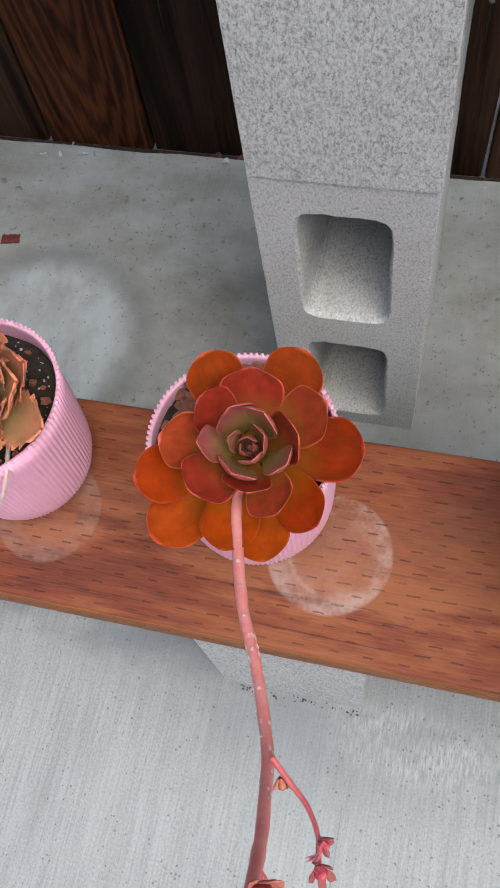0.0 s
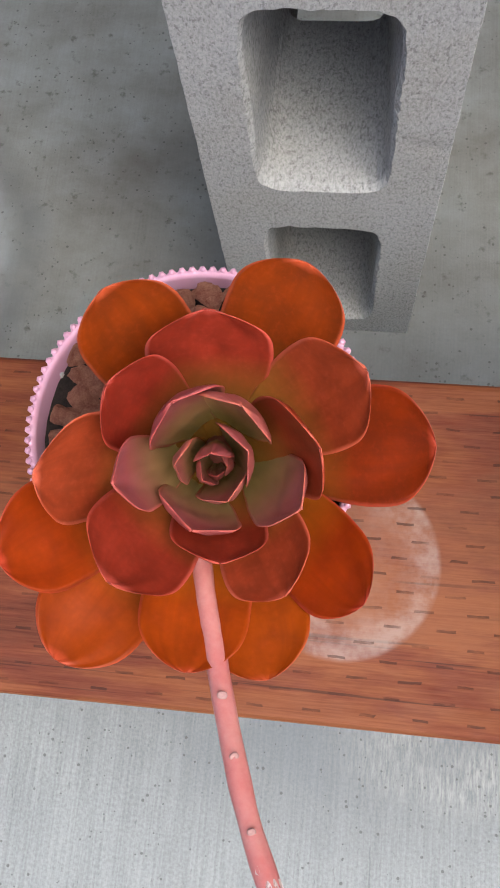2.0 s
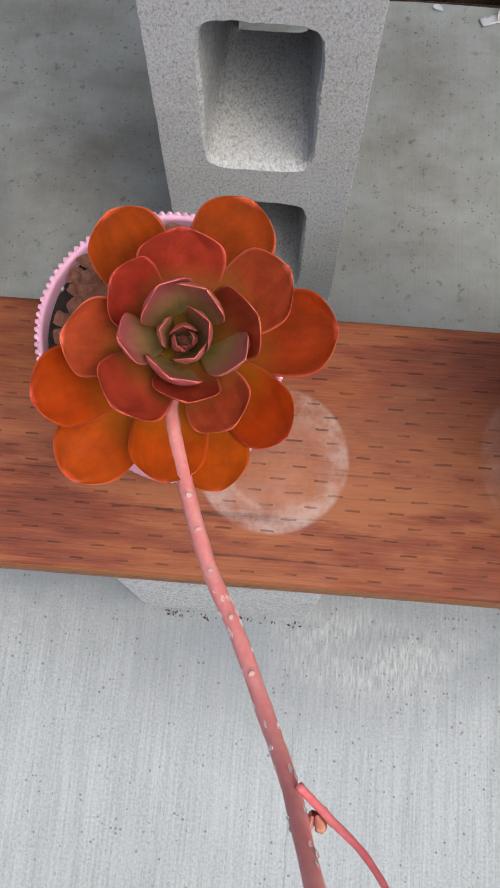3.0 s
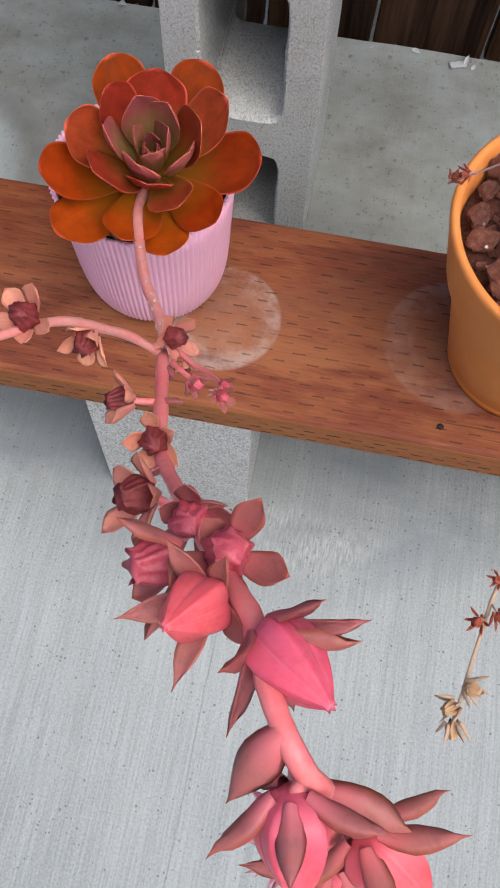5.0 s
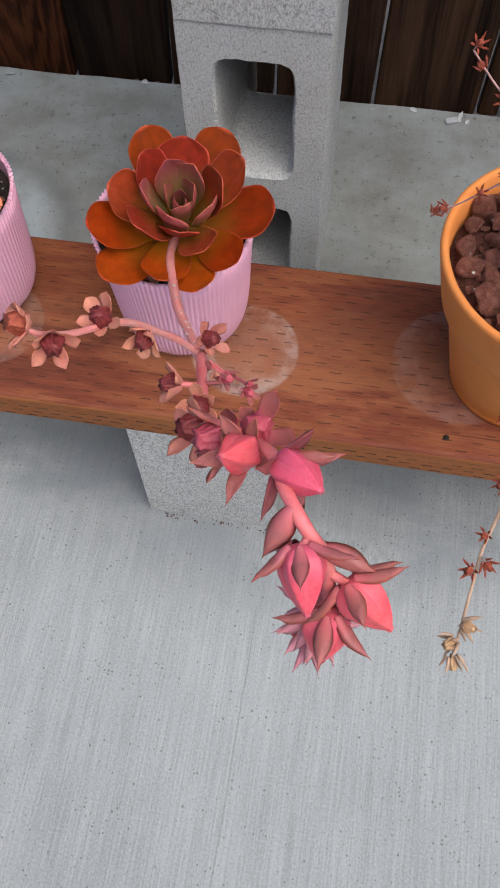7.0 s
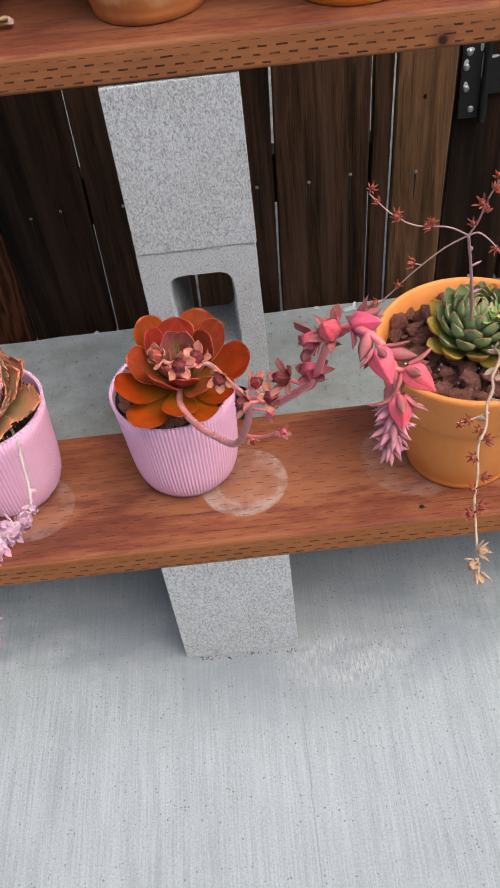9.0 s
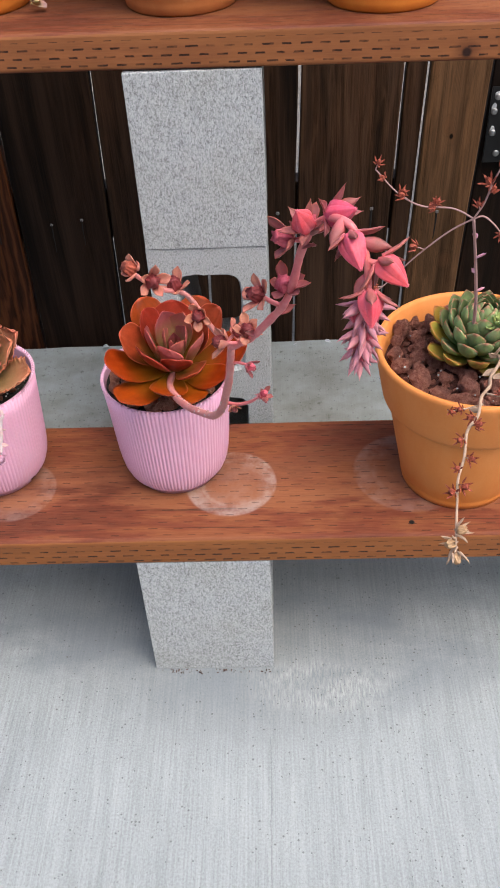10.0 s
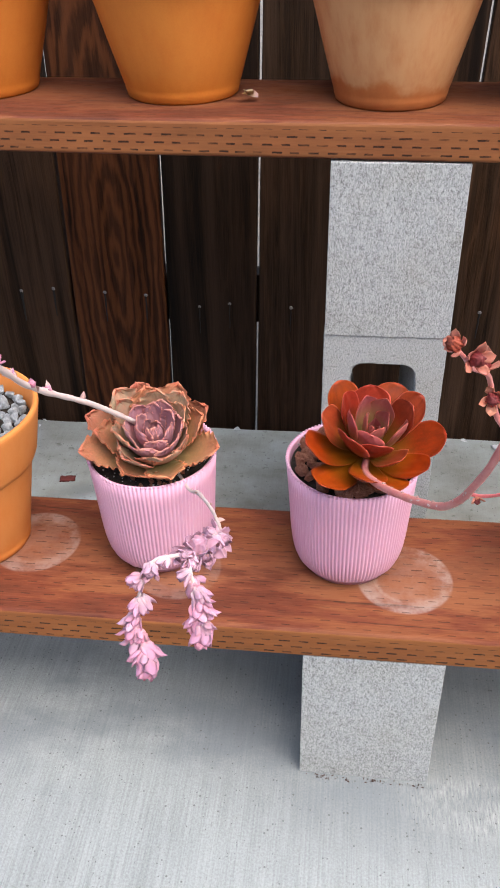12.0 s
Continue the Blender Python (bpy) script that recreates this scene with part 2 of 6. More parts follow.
def make_plank(name, dark, light, edge, rings, knots=()):
    """Pressure-treated fir: top, and the cut-looking narrow face as a second colour."""
    m, n, l, b = material(name, 0.62)
    b.inputs["Specular IOR Level"].default_value = 0.22
    v = coord(n, l)
    x, y, z = split(n, l, v)
    wob = noise_tex(n, l, coord(n, l, (3, 9, 9)), 2.5, 4, 0.6)
    comb = n.new("ShaderNodeCombineXYZ")
    l.new(calc(n, l, "MULTIPLY", x, 1.6), comb.inputs[0])
    l.new(calc(n, l, "MULTIPLY", calc(n, l, "ADD", y, calc(n, l, "MULTIPLY", wob, 0.03)), 34.0), comb.inputs[1])
    l.new(calc(n, l, "MULTIPLY", z, 40.0), comb.inputs[2])
    grain = noise_tex(n, l, comb.outputs[0], 2.3, 7, 0.68)
    fine = noise_tex(n, l, coord(n, l, (14, 420, 420)), 2.0, 4, 0.7)
    blotch = noise_tex(n, l, coord(n, l, (3.2, 14, 14)), 2.2, 5, 0.62)
    wear = noise_tex(n, l, coord(n, l, (4, 8, 8)), 6.0, 6, 0.7)
    c = ramp(n, l, grain, [(0.28, dark), (0.52, tuple((p + q) / 2 for p, q in zip(dark, light))), (0.75, light)])
    c = mixc(n, l, 0.66, c, ramp(n, l, blotch, [(0.40, (0.115, 0.014, 0.008)), (0.50, (0.245, 0.044, 0.020)), (0.59, (0.375, 0.113, 0.038))]))
    c = mixc(n, l, 0.22, c, ramp(n, l, fine, [(0.36, (0.055, 0.014, 0.008)), (0.62, (0.38, 0.17, 0.085))]))
    crack = noise_tex(n, l, coord(n, l, (2.2, 120, 120)), 2.0, 3, 0.55)
    c = mixc(n, l, ramp(n, l, crack, [(0.655, grey(0.0)), (0.70, grey(0.65))]), c, (0.045, 0.016, 0.010))
    mid = n.new("ShaderNodeMapRange")
    mid.interpolation_type = "SMOOTHSTEP"
    l.new(calc(n, l, "ABSOLUTE", calc(n, l, "ADD", y, calc(n, l, "MULTIPLY", calc(n, l, "SUBTRACT", blotch, 0.5), 0.25))), mid.inputs[0])
    mid.inputs[1].default_value, mid.inputs[2].default_value = 0.012, 0.055
    mid.inputs[3].default_value, mid.inputs[4].default_value = 0.5, 0.0
    c = mixc(n, l, calc(n, l, "MULTIPLY", mid.outputs[0], ramp(n, l, wear, [(0.35, grey(0.3)), (0.65, grey(1.0))])), c, (0.46, 0.185, 0.082))
    geo = n.new("ShaderNodeNewGeometry")
    nx, ny, nz = split(n, l, geo.outputs["True Normal"])
    side = calc(n, l, "GREATER_THAN", calc(n, l, "ABSOLUTE", ny), 0.75)
    edge_c = mixc(n, l, 0.55, c, ramp(n, l, calc(n, l, "ADD", calc(n, l, "MULTIPLY", grain, 0.5), calc(n, l, "MULTIPLY", wear, 0.5)), [(0.3, tuple(0.55 * k for k in edge)), (0.7, edge)]))
    c = mixc(n, l, side, c, edge_c)
    # mineral rings left by pots
    for cx, cy, r, amount in rings:
        o = disc_mask(n, l, v, cx, cy, r * 0.98, r * 1.05)
        i = disc_mask(n, l, v, cx, cy, r * 0.52, r * 0.94)
        amount_i = calc(n, l, "MULTIPLY", calc(n, l, "SUBTRACT", o, calc(n, l, "MULTIPLY", i, 0.70)), amount)
        broken = ramp(n, l, noise_tex(n, l, v, 38.0, 5, 0.7), [(0.36, grey(0.12)), (0.60, grey(1.0))])
        inner = calc(n, l, "SUBTRACT", disc_mask(n, l, v, cx + 0.004, cy, r * 0.74, r * 0.80), disc_mask(n, l, v, cx + 0.004, cy, r * 0.58, r * 0.72))
        amount_i = calc(n, l, "MAXIMUM", amount_i, calc(n, l, "MULTIPLY", inner, 0.8 * amount))
        c = mixc(n, l, calc(n, l, "MULTIPLY", amount_i, broken), c, (0.68, 0.58, 0.53))
    face = n.new("ShaderNodeCombineXYZ")
    l.new(x, face.inputs[0])
    l.new(z, face.inputs[1])
    for kx, kz, kr in knots:
        near = calc(n, l, "MULTIPLY", side, disc_mask(n, l, face.outputs[0], kx, kz, kr * 0.5, kr * 2.2))
        c = mixc(n, l, calc(n, l, "MULTIPLY", near, calc(n, l, "ADD", calc(n, l, "MULTIPLY", wear, 0.9), 0.1)), c, (0.12, 0.035, 0.014))
        c = mixc(n, l, calc(n, l, "MULTIPLY", side, disc_mask(n, l, face.outputs[0], kx, kz, kr * 0.35, kr * 0.8)), c, (0.035, 0.012, 0.007))
    jit = noise_tex(n, l, coord(n, l, (1, 1, 1)), 55.0, 3, 0.6)
    jx = calc(n, l, "ADD", x, calc(n, l, "MULTIPLY", jit, 0.012))
    jy = calc(n, l, "ADD", y, calc(n, l, "MULTIPLY", jit, 0.0022))
    jz = calc(n, l, "ADD", z, calc(n, l, "MULTIPLY", jit, 0.0014))
    cut_top = dash_mask(n, l, jx, jy, 0.027, 0.0088, 0.0095, 0.0013)
    cut_side = dash_mask(n, l, jx, jz, 0.019, 0.0080, 0.0100, 0.0019)
    cut_side = calc(n, l, "MULTIPLY", cut_side, calc(n, l, "LESS_THAN", z, 0.011))
    cut = calc(n, l, "ADD", calc(n, l, "MULTIPLY", cut_side, side), calc(n, l, "MULTIPLY", cut_top, calc(n, l, "GREATER_THAN", nz, 0.8)))
    faint = ramp(n, l, noise_tex(n, l, coord(n, l, (1, 2.2, 2.2)), 34.0, 4, 0.7), [(0.36, grey(0.22)), (0.56, grey(1.0))])
    cut = calc(n, l, "MULTIPLY", cut, faint)
    c = mixc(n, l, calc(n, l, "MULTIPLY", cut, calc(n, l, "ADD", calc(n, l, "MULTIPLY", side, 0.33), 0.62)), c, (0.030, 0.010, 0.006))
    paint(n, l, b, c)
    l.new(ramp(n, l, wear, [(0.3, grey(0.5)), (0.7, grey(0.78))]), b.inputs["Roughness"])
    h = calc(n, l, "SUBTRACT", calc(n, l, "ADD", calc(n, l, "MULTIPLY", grain, 0.4), calc(n, l, "MULTIPLY", fine, 0.25)), calc(n, l, "MULTIPLY", cut, 0.6))
    bump(n, l, b, h, 0.45, 0.0012)
    return m


def make_fence(name, dark, light, red, knots=(), heart=None):
    m, n, l, b = material(name, 0.8)
    b.inputs["Specular IOR Level"].default_value = 0.10
    info = n.new("ShaderNodeObjectInfo")
    c0 = n.new("ShaderNodeTexCoord")
    add = n.new("ShaderNodeVectorMath")
    add.operation = "ADD"
    sc = n.new("ShaderNodeVectorMath")
    sc.operation = "SCALE"
    sc.inputs[0].default_value = (7.0, 3.0, 5.0)
    l.new(info.outputs["Random"], sc.inputs[3])
    l.new(c0.outputs["Object"], add.inputs[0])
    l.new(sc.outputs[0], add.inputs[1])

    def stretched(s):
        mp = n.new("ShaderNodeMapping")
        mp.inputs["Scale"].default_value = s
        l.new(add.outputs[0], mp.inputs[0])
        return mp.outputs[0]

    wob = noise_tex(n, l, stretched((6, 6, 2.0)), 2.0, 3, 0.5)
    x, y, z = split(n, l, add.outputs[0])
    comb = n.new("ShaderNodeCombineXYZ")
    l.new(calc(n, l, "ADD", x, calc(n, l, "MULTIPLY", wob, 0.035)), comb.inputs[0])
    l.new(y, comb.inputs[1])
    l.new(calc(n, l, "MULTIPLY", z, 0.04), comb.inputs[2])
    grain = noise_tex(n, l, comb.outputs[0], 75.0, 7, 0.72)
    fine = noise_tex(n, l, stretched((900, 900, 12)), 1.0, 4, 0.7)
    cloud = noise_tex(n, l, stretched((5, 5, 1.6)), 2.6, 5, 0.6)
    c = ramp(n, l, grain, [(0.38, dark), (0.54, tuple(p * 0.65 + q * 0.35 for p, q in zip(dark, light))), (0.70, light)])
    wave = n.new("ShaderNodeTexWave")
    wave.bands_direction = "X"
    wave.inputs["Scale"].default_value = 11.0
    wave.inputs["Distortion"].default_value = 16.0
    wave.inputs["Detail"].default_value = 3.0
    wave.inputs["Detail Scale"].default_value = 2.2
    wave.inputs["Detail Roughness"].default_value = 0.7
    l.new(stretched((1.0, 1.0, 0.11)), wave.inputs["Vector"])
    c = mixc(n, l, ramp(n, l, cloud, [(0.45, grey(0.0)), (0.75, grey(0.6))]), c, red)
    c = mixc(n, l, calc(n, l, "MULTIPLY", ramp(n, l, wave.outputs["Fac"], [(0.55, grey(0.0)), (0.98, grey(0.35))]), ramp(n, l, cloud, [(0.35, grey(0.15)), (0.6, grey(1.0))])), c, tuple(1.7 * k for k in light))
    c = mixc(n, l, 0.42, c, ramp(n, l, fine, [(0.36, tuple(0.4 * k for k in dark)), (0.75, tuple(1.5 * k for k in light))]))
    # broad weathered streaks, grey where the stain has gone, darker where it has run
    band = noise_tex(n, l, stretched((38, 38, 1.3)), 1.0, 5, 0.62)
    c = mixc(n, l, ramp(n, l, band, [(0.44, grey(0.0)), (0.66, grey(0.75))]), c, tuple(0.95 * k + 0.010 for k in light))
    c = mixc(n, l, ramp(n, l, noise_tex(n, l, stretched((26, 26, 0.9)), 1.0, 4, 0.6), [(0.52, grey(0.0)), (0.66, grey(0.8))]), c, tuple(0.7 * k for k in dark))
    ox, oy, oz = split(n, l, c0.outputs["Object"])
    if heart:
        # long pointed arches of the flat-sawn heart
        arch = n.new("ShaderNodeTexWave")
        arch.wave_type = "RINGS"
        arch.rings_direction = "Y"
        arch.inputs["Scale"].default_value = 26.0
        arch.inputs["Distortion"].default_value = 5.5
        arch.inputs["Detail"].default_value = 5.0
        arch.inputs["Detail Scale"].default_value = 3.0
        am = n.new("ShaderNodeMapping")
        am.inputs["Location"].default_value = (-heart[0], 0, -heart[1] * 0.16)
        am.inputs["Scale"].default_value = (1.0, 0.0, 0.16)
        l.new(c0.outputs["Object"], am.inputs[0])
        l.new(am.outputs[0], arch.inputs["Vector"])
        c = mixc(n, l, 0.40, c, ramp(n, l, arch.outputs["Fac"], [(0.15, tuple(1.6 * k for k in dark)), (0.6, tuple(0.8 * k for k in light)), (0.95, tuple(1.5 * k for k in light))]))
    flat = n.new("ShaderNodeCombineXYZ")
    l.new(ox, flat.inputs[0])
    l.new(calc(n, l, "MULTIPLY", oz, 0.7), flat.inputs[1])
    for kx, kz, kr, hole in knots:
        wide = disc_mask(n, l, flat.outputs[0], kx, kz * 0.7, kr * 0.8, kr * 2.4)
        for q in (0.45, 0.8, 1.2, 1.7, 2.3):
            ring = calc(n, l, "SUBTRACT", disc_mask(n, l, flat.outputs[0], kx, kz * 0.7, kr * (q + 0.04), kr * (q + 0.18)), disc_mask(n, l, flat.outputs[0], kx, kz * 0.7, kr * (q - 0.14), kr * q))
            c = mixc(n, l, calc(n, l, "MULTIPLY", ring, calc(n, l, "MULTIPLY", grain, 0.5)), c, dark)
        c = mixc(n, l, calc(n, l, "MULTIPLY", wide, 0.25), c, tuple(1.5 * k for k in red))
        if hole:
            c = mixc(n, l, disc_mask(n, l, flat.outputs[0], kx, kz * 0.7, kr * 0.4, kr * 0.9), c, tuple(0.2 * k for k in dark))
    hsv = n.new("ShaderNodeHueSaturation")
    l.new(calc(n, l, "ADD", calc(n, l, "MULTIPLY", info.outputs["Random"], 0.95), 0.50), hsv.inputs["Value"])
    l.new(c, hsv.inputs["Color"])
    paint(n, l, b, hsv.outputs[0])
    bump(n, l, b, calc(n, l, "ADD", grain, calc(n, l, "MULTIPLY", fine, 0.4)), 0.5, 0.0015)
    return m


def make_plain(name, a, c, scale, rough=0.6, spread=(0.35, 0.65), bump_s=0.2, dist=0.0006, sss=0.0, metal=0.0):
    m, n, l, b = material(name, rough, metal)
    v = coord(n, l)
    f = noise_tex(n, l, v, scale, 6, 0.65)
    g = noise_tex(n, l, v, scale * 6, 4, 0.65)
    col = ramp(n, l, calc(n, l, "ADD", calc(n, l, "MULTIPLY", f, 0.65), calc(n, l, "MULTIPLY", g, 0.35)), [(spread[0], a), (spread[1], c)])
    paint(n, l, b, col)
    if sss:
        b.inputs["Subsurface Weight"].default_value = sss
        b.inputs["Subsurface Radius"].default_value = (0.006, 0.003, 0.002)
        b.inputs["Subsurface Scale"].default_value = 0.5
    bump(n, l, b, g, bump_s, dist)
    return m


def make_terracotta(name, base, deep, bloom, bloom_amount):
    m, n, l, b = material(name, 0.72)
    v = coord(n, l)
    x, y, z = split(n, l, v)
    big = noise_tex(n, l, v, 18.0, 5, 0.6)
    swirl = noise_tex(n, l, coord(n, l, (24, 24, 7)), 3.0, 5, 0.6)
    fine = noise_tex(n, l, v, 500.0, 3, 0.7)
    c = ramp(n, l, calc(n, l, "ADD", calc(n, l, "MULTIPLY", big, 0.55), calc(n, l, "MULTIPLY", swirl, 0.45)), [(0.3, deep), (0.62, base)])
    c = mixc(n, l, 0.12, c, ramp(n, l, fine, [(0.3, tuple(0.6 * k for k in deep)), (0.7, base)]))
    if bloom_amount:
        up = n.new("ShaderNodeMapRange")
        up.interpolation_type = "SMOOTHSTEP"
        l.new(calc(n, l, "ADD", z, calc(n, l, "MULTIPLY", calc(n, l, "SUBTRACT", noise_tex(n, l, v, 22.0, 4, 0.6), 0.5), 0.06)), up.inputs[0])
        up.inputs[1].default_value, up.inputs[2].default_value = 0.018, 0.034
        c = mixc(n, l, calc(n, l, "MULTIPLY", up.outputs[0], calc(n, l, "MULTIPLY", ramp(n, l, swirl, [(0.3, grey(0.55)), (0.6, grey(1.0))]), bloom_amount)), c, bloom)
    paint(n, l, b, c)
    bump(n, l, b, calc(n, l, "ADD", fine, swirl), 0.12, 0.0008)
    return m


def make_leaf(name, face, margin, foot, under, rough=0.38, edge_at=0.80, vary=0.25, sss=0.12, foot_to=0.62, gloss=0.18, mottle=0.0):
    """Fleshy leaf. The uv runs across (x) and along (y) the blade: a coloured margin and a paler foot."""
    m, n, l, b = material(name, rough)
    uv = n.new("ShaderNodeUVMap")
    u, t, _ = split(n, l, uv.outputs[0])
    v = coord(n, l)
    info = n.new("ShaderNodeObjectInfo")
    blot = noise_tex(n, l, v, 70.0, 5, 0.6)
    fine = noise_tex(n, l, v, 900.0, 3, 0.7)
    across = calc(n, l, "MULTIPLY", calc(n, l, "ABSOLUTE", calc(n, l, "SUBTRACT", u, 0.5)), 2.0)
    rim = calc(n, l, "MAXIMUM", across, calc(n, l, "POWER", t, 2.2))
    rim = calc(n, l, "ADD", rim, calc(n, l, "MULTIPLY", calc(n, l, "SUBTRACT", blot, 0.5), 0.15))
    c = mixc(n, l, ramp(n, l, blot, [(0.36, grey(0.0)), (0.64, grey(0.75))]), face, under)
    # broad cloudy patches, paler where the flesh is thin
    cloud = noise_tex(n, l, v, 24.0, 4, 0.6)
    c = mixc(n, l, ramp(n, l, cloud, [(0.50, grey(0.0)), (0.70, grey(0.45))]), c, tuple(min(1.0, 1.5 * k) for k in face))
    c = mixc(n, l, ramp(n, l, cloud, [(0.30, grey(0.5)), (0.46, grey(0.0))]), c, tuple(0.6 * k for k in face))
    if mottle:
        spot = noise_tex(n, l, v, 460.0, 4, 0.65)
        c = mixc(n, l, ramp(n, l, spot, [(0.34, grey(mottle)), (0.50, grey(0.0))]), c, tuple(0.60 * k for k in face))
        c = mixc(n, l, ramp(n, l, spot, [(0.52, grey(0.0)), (0.68, grey(mottle))]), c, margin)
    # faint veins that run along the blade
    vein = n.new("ShaderNodeCombineXYZ")
    l.new(calc(n, l, "MULTIPLY", u, 11.0), vein.inputs[0])
    l.new(calc(n, l, "MULTIPLY", t, 1.6), vein.inputs[1])
    l.new(calc(n, l, "MULTIPLY", info.outputs["Random"], 40.0), vein.inputs[2])
    c = mixc(n, l, ramp(n, l, noise_tex(n, l, vein.outputs[0], 1.0, 4, 0.6), [(0.45, grey(0.0)), (0.68, grey(0.35))]), c, under)
    c = mixc(n, l, ramp(n, l, t, [(0.12, grey(0.9)), (foot_to, grey(0.0))]), c, foot)
    c = mixc(n, l, ramp(n, l, rim, [(edge_at, grey(0.0)), (min(1.0, edge_at + 0.09), grey(0.9))]), c, margin)
    hsv = n.new("ShaderNodeHueSaturation")
    l.new(calc(n, l, "ADD", calc(n, l, "MULTIPLY", info.outputs["Random"], 0.014), 0.493), hsv.inputs["Hue"])
    l.new(calc(n, l, "ADD", calc(n, l, "MULTIPLY", info.outputs["Random"], vary * 2), 1.0 - vary), hsv.inputs["Value"])
    l.new(c, hsv.inputs["Color"])
    paint(n, l, b, hsv.outputs[0])
    b.inputs["Specular IOR Level"].default_value = gloss
    b.inputs["Subsurface Weight"].default_value = sss
    b.inputs["Subsurface Radius"].default_value = (0.008, 0.003, 0.0015)
    b.inputs["Subsurface Scale"].default_value = 0.4
    bump(n, l, b, calc(n, l, "ADD", blot, calc(n, l, "MULTIPLY", fine, 0.3)), 0.12, 0.0007)
    return m


KNOTS = [(0.003, 0.353, 0.0045, True), (-0.003, 0.370, 0.0050, False), (-0.034, 0.456, 0.0050, False), (0.016, 0.137, 0.0060, False)]
CONCRETE = make_concrete()
CMU = make_cmu("block_concrete", 0.56, 0.54)
CMU_SMOOTH = make_cmu("moulded_block_concrete", 0.38, 0.42)
PLANK_LOW = make_plank("treated_fir_lower", (0.112, 0.021, 0.011), (0.37, 0.110, 0.039), (0.62, 0.235, 0.062),
                       [(0.115, -0.010, 0.049, 0.46), (-0.292, 0.012, 0.048, 0.32), (0.312, 0.002, 0.060, 0.17), (-0.125, -0.016, 0.045, 0.18)])
PLANK_UP = make_plank("treated_fir_upper", (0.15, 0.038, 0.020), (0.34, 0.118, 0.052), (0.60, 0.235, 0.075), [], [(0.381, -0.010, 0.008)])
FENCE = make_fence("stained_fence_board", (0.0016, 0.0009, 0.0006), (0.088, 0.043, 0.022), (0.084, 0.032, 0.012))
FENCE_RED = make_fence("red_brown_fence_board", (0.0035, 0.0013, 0.0008), (0.140, 0.043, 0.014), (0.140, 0.040, 0.010), heart=(0.004, 0.30))
FENCE_TAN = make_fence("tan_fence_post", (0.030, 0.014, 0.006), (0.235, 0.118, 0.052), (0.13, 0.056, 0.024), KNOTS)
DIRT = make_plain("dirt", (0.16, 0.13, 0.10), (0.38, 0.34, 0.30), 22.0, 0.95, bump_s=0.6, dist=0.006)
PINK = make_plain("pink_plastic", (1.07, 0.55, 0.755), (1.10, 0.61, 0.80), 12.0, 0.42, bump_s=0.04, sss=0.08)
CLAY = make_terracotta("terracotta", (1.0, 0.330, 0.066), (0.92, 0.265, 0.040), (1.0, 0.45, 0.16), 0.24)
CLAY_UP = make_terracotta("terracotta_orange", (1.06, 0.325, 0.036), (0.92, 0.240, 0.022), (1.0, 0.42, 0.11), 0.12)
CLAY_PALE = make_terracotta("terracotta_lime_bloomed", (0.78, 0.26, 0.070), (0.62, 0.18, 0.045), (0.96, 0.51, 0.23), 0.85)
LAVA = make_plain("lava_rock", (0.44, 0.105, 0.065), (1.05, 0.43, 0.29), 2.4, 0.95, (0.35, 0.62), 1.0, 0.18)
LAVA_GRIT = make_plain("lava_grit", (0.06, 0.014, 0.010), (0.40, 0.125, 0.080), 240.0, 0.97, bump_s=1.0, dist=0.004)
PINK_ROCK = make_plain("red_brown_rock", (0.48, 0.13, 0.075), (1.0, 0.44, 0.27), 1.6, 0.95, (0.36, 0.64), 0.8, 0.10)
GRAVEL = make_plain("grey_gravel", (0.20, 0.215, 0.23), (0.56, 0.58, 0.61), 1.0, 0.7, bump_s=0.4, dist=0.05)
SOIL = make_plain("potting_soil", (0.012, 0.009, 0.007), (0.085, 0.058, 0.042), 210.0, 0.98, bump_s=1.0, dist=0.003)
PERLITE = make_plain("perlite", (0.62, 0.58, 0.52), (0.8, 0.77, 0.72), 2.0, 0.9, dist=0.05)
IRON = make_plain("black_painted_iron", (0.003, 0.003, 0.0035), (0.010, 0.010, 0.011), 60.0, 0.45)
ZINC = make_plain("zinc_screw", (0.45, 0.45, 0.46), (0.7, 0.7, 0.7), 200.0, 0.38, metal=0.9)
RUSTNAIL = make_plain("weathered_nail", (0.20, 0.17, 0.15), (0.38, 0.36, 0.34), 300.0, 0.6, metal=0.4)
NAIL_RUN = make_plain("iron_stained_wood", (0.006, 0.005, 0.004), (0.020, 0.015, 0.012), 90.0, 0.85)
RUST_LEAF = make_leaf("rust_red_leaf", (0.330, 0.036, 0.004), (0.82, 0.110, 0.050), (0.36, 0.16, 0.018), (0.180, 0.024, 0.006), 0.34, 0.945, 0.10, 0.05, 0.62, 0.26, mottle=0.1)
OLD_LEAF = make_leaf("orange_lower_leaf", (0.48, 0.070, 0.003), (0.76, 0.11, 0.040), (0.52, 0.235, 0.014), (0.30, 0.040, 0.004), 0.40, 0.95, 0.12, 0.05, 0.72, 0.20, mottle=0.1)
YOUNG_LEAF = make_leaf("mauve_young_leaf", (0.60, 0.155, 0.150), (0.98, 0.22, 0.16), (0.48, 0.42, 0.13), (0.47, 0.105, 0.095), 0.30, 0.92, 0.10, 0.06, 0.82, 0.34, mottle=0.1)
MID_LEAF = make_leaf("red_brown_middle_leaf", (0.47, 0.064, 0.024), (0.98, 0.185, 0.110), (0.42, 0.23, 0.035), (0.26, 0.038, 0.014), 0.36, 0.935, 0.10, 0.05, 0.66, 0.15, mottle=0.1)
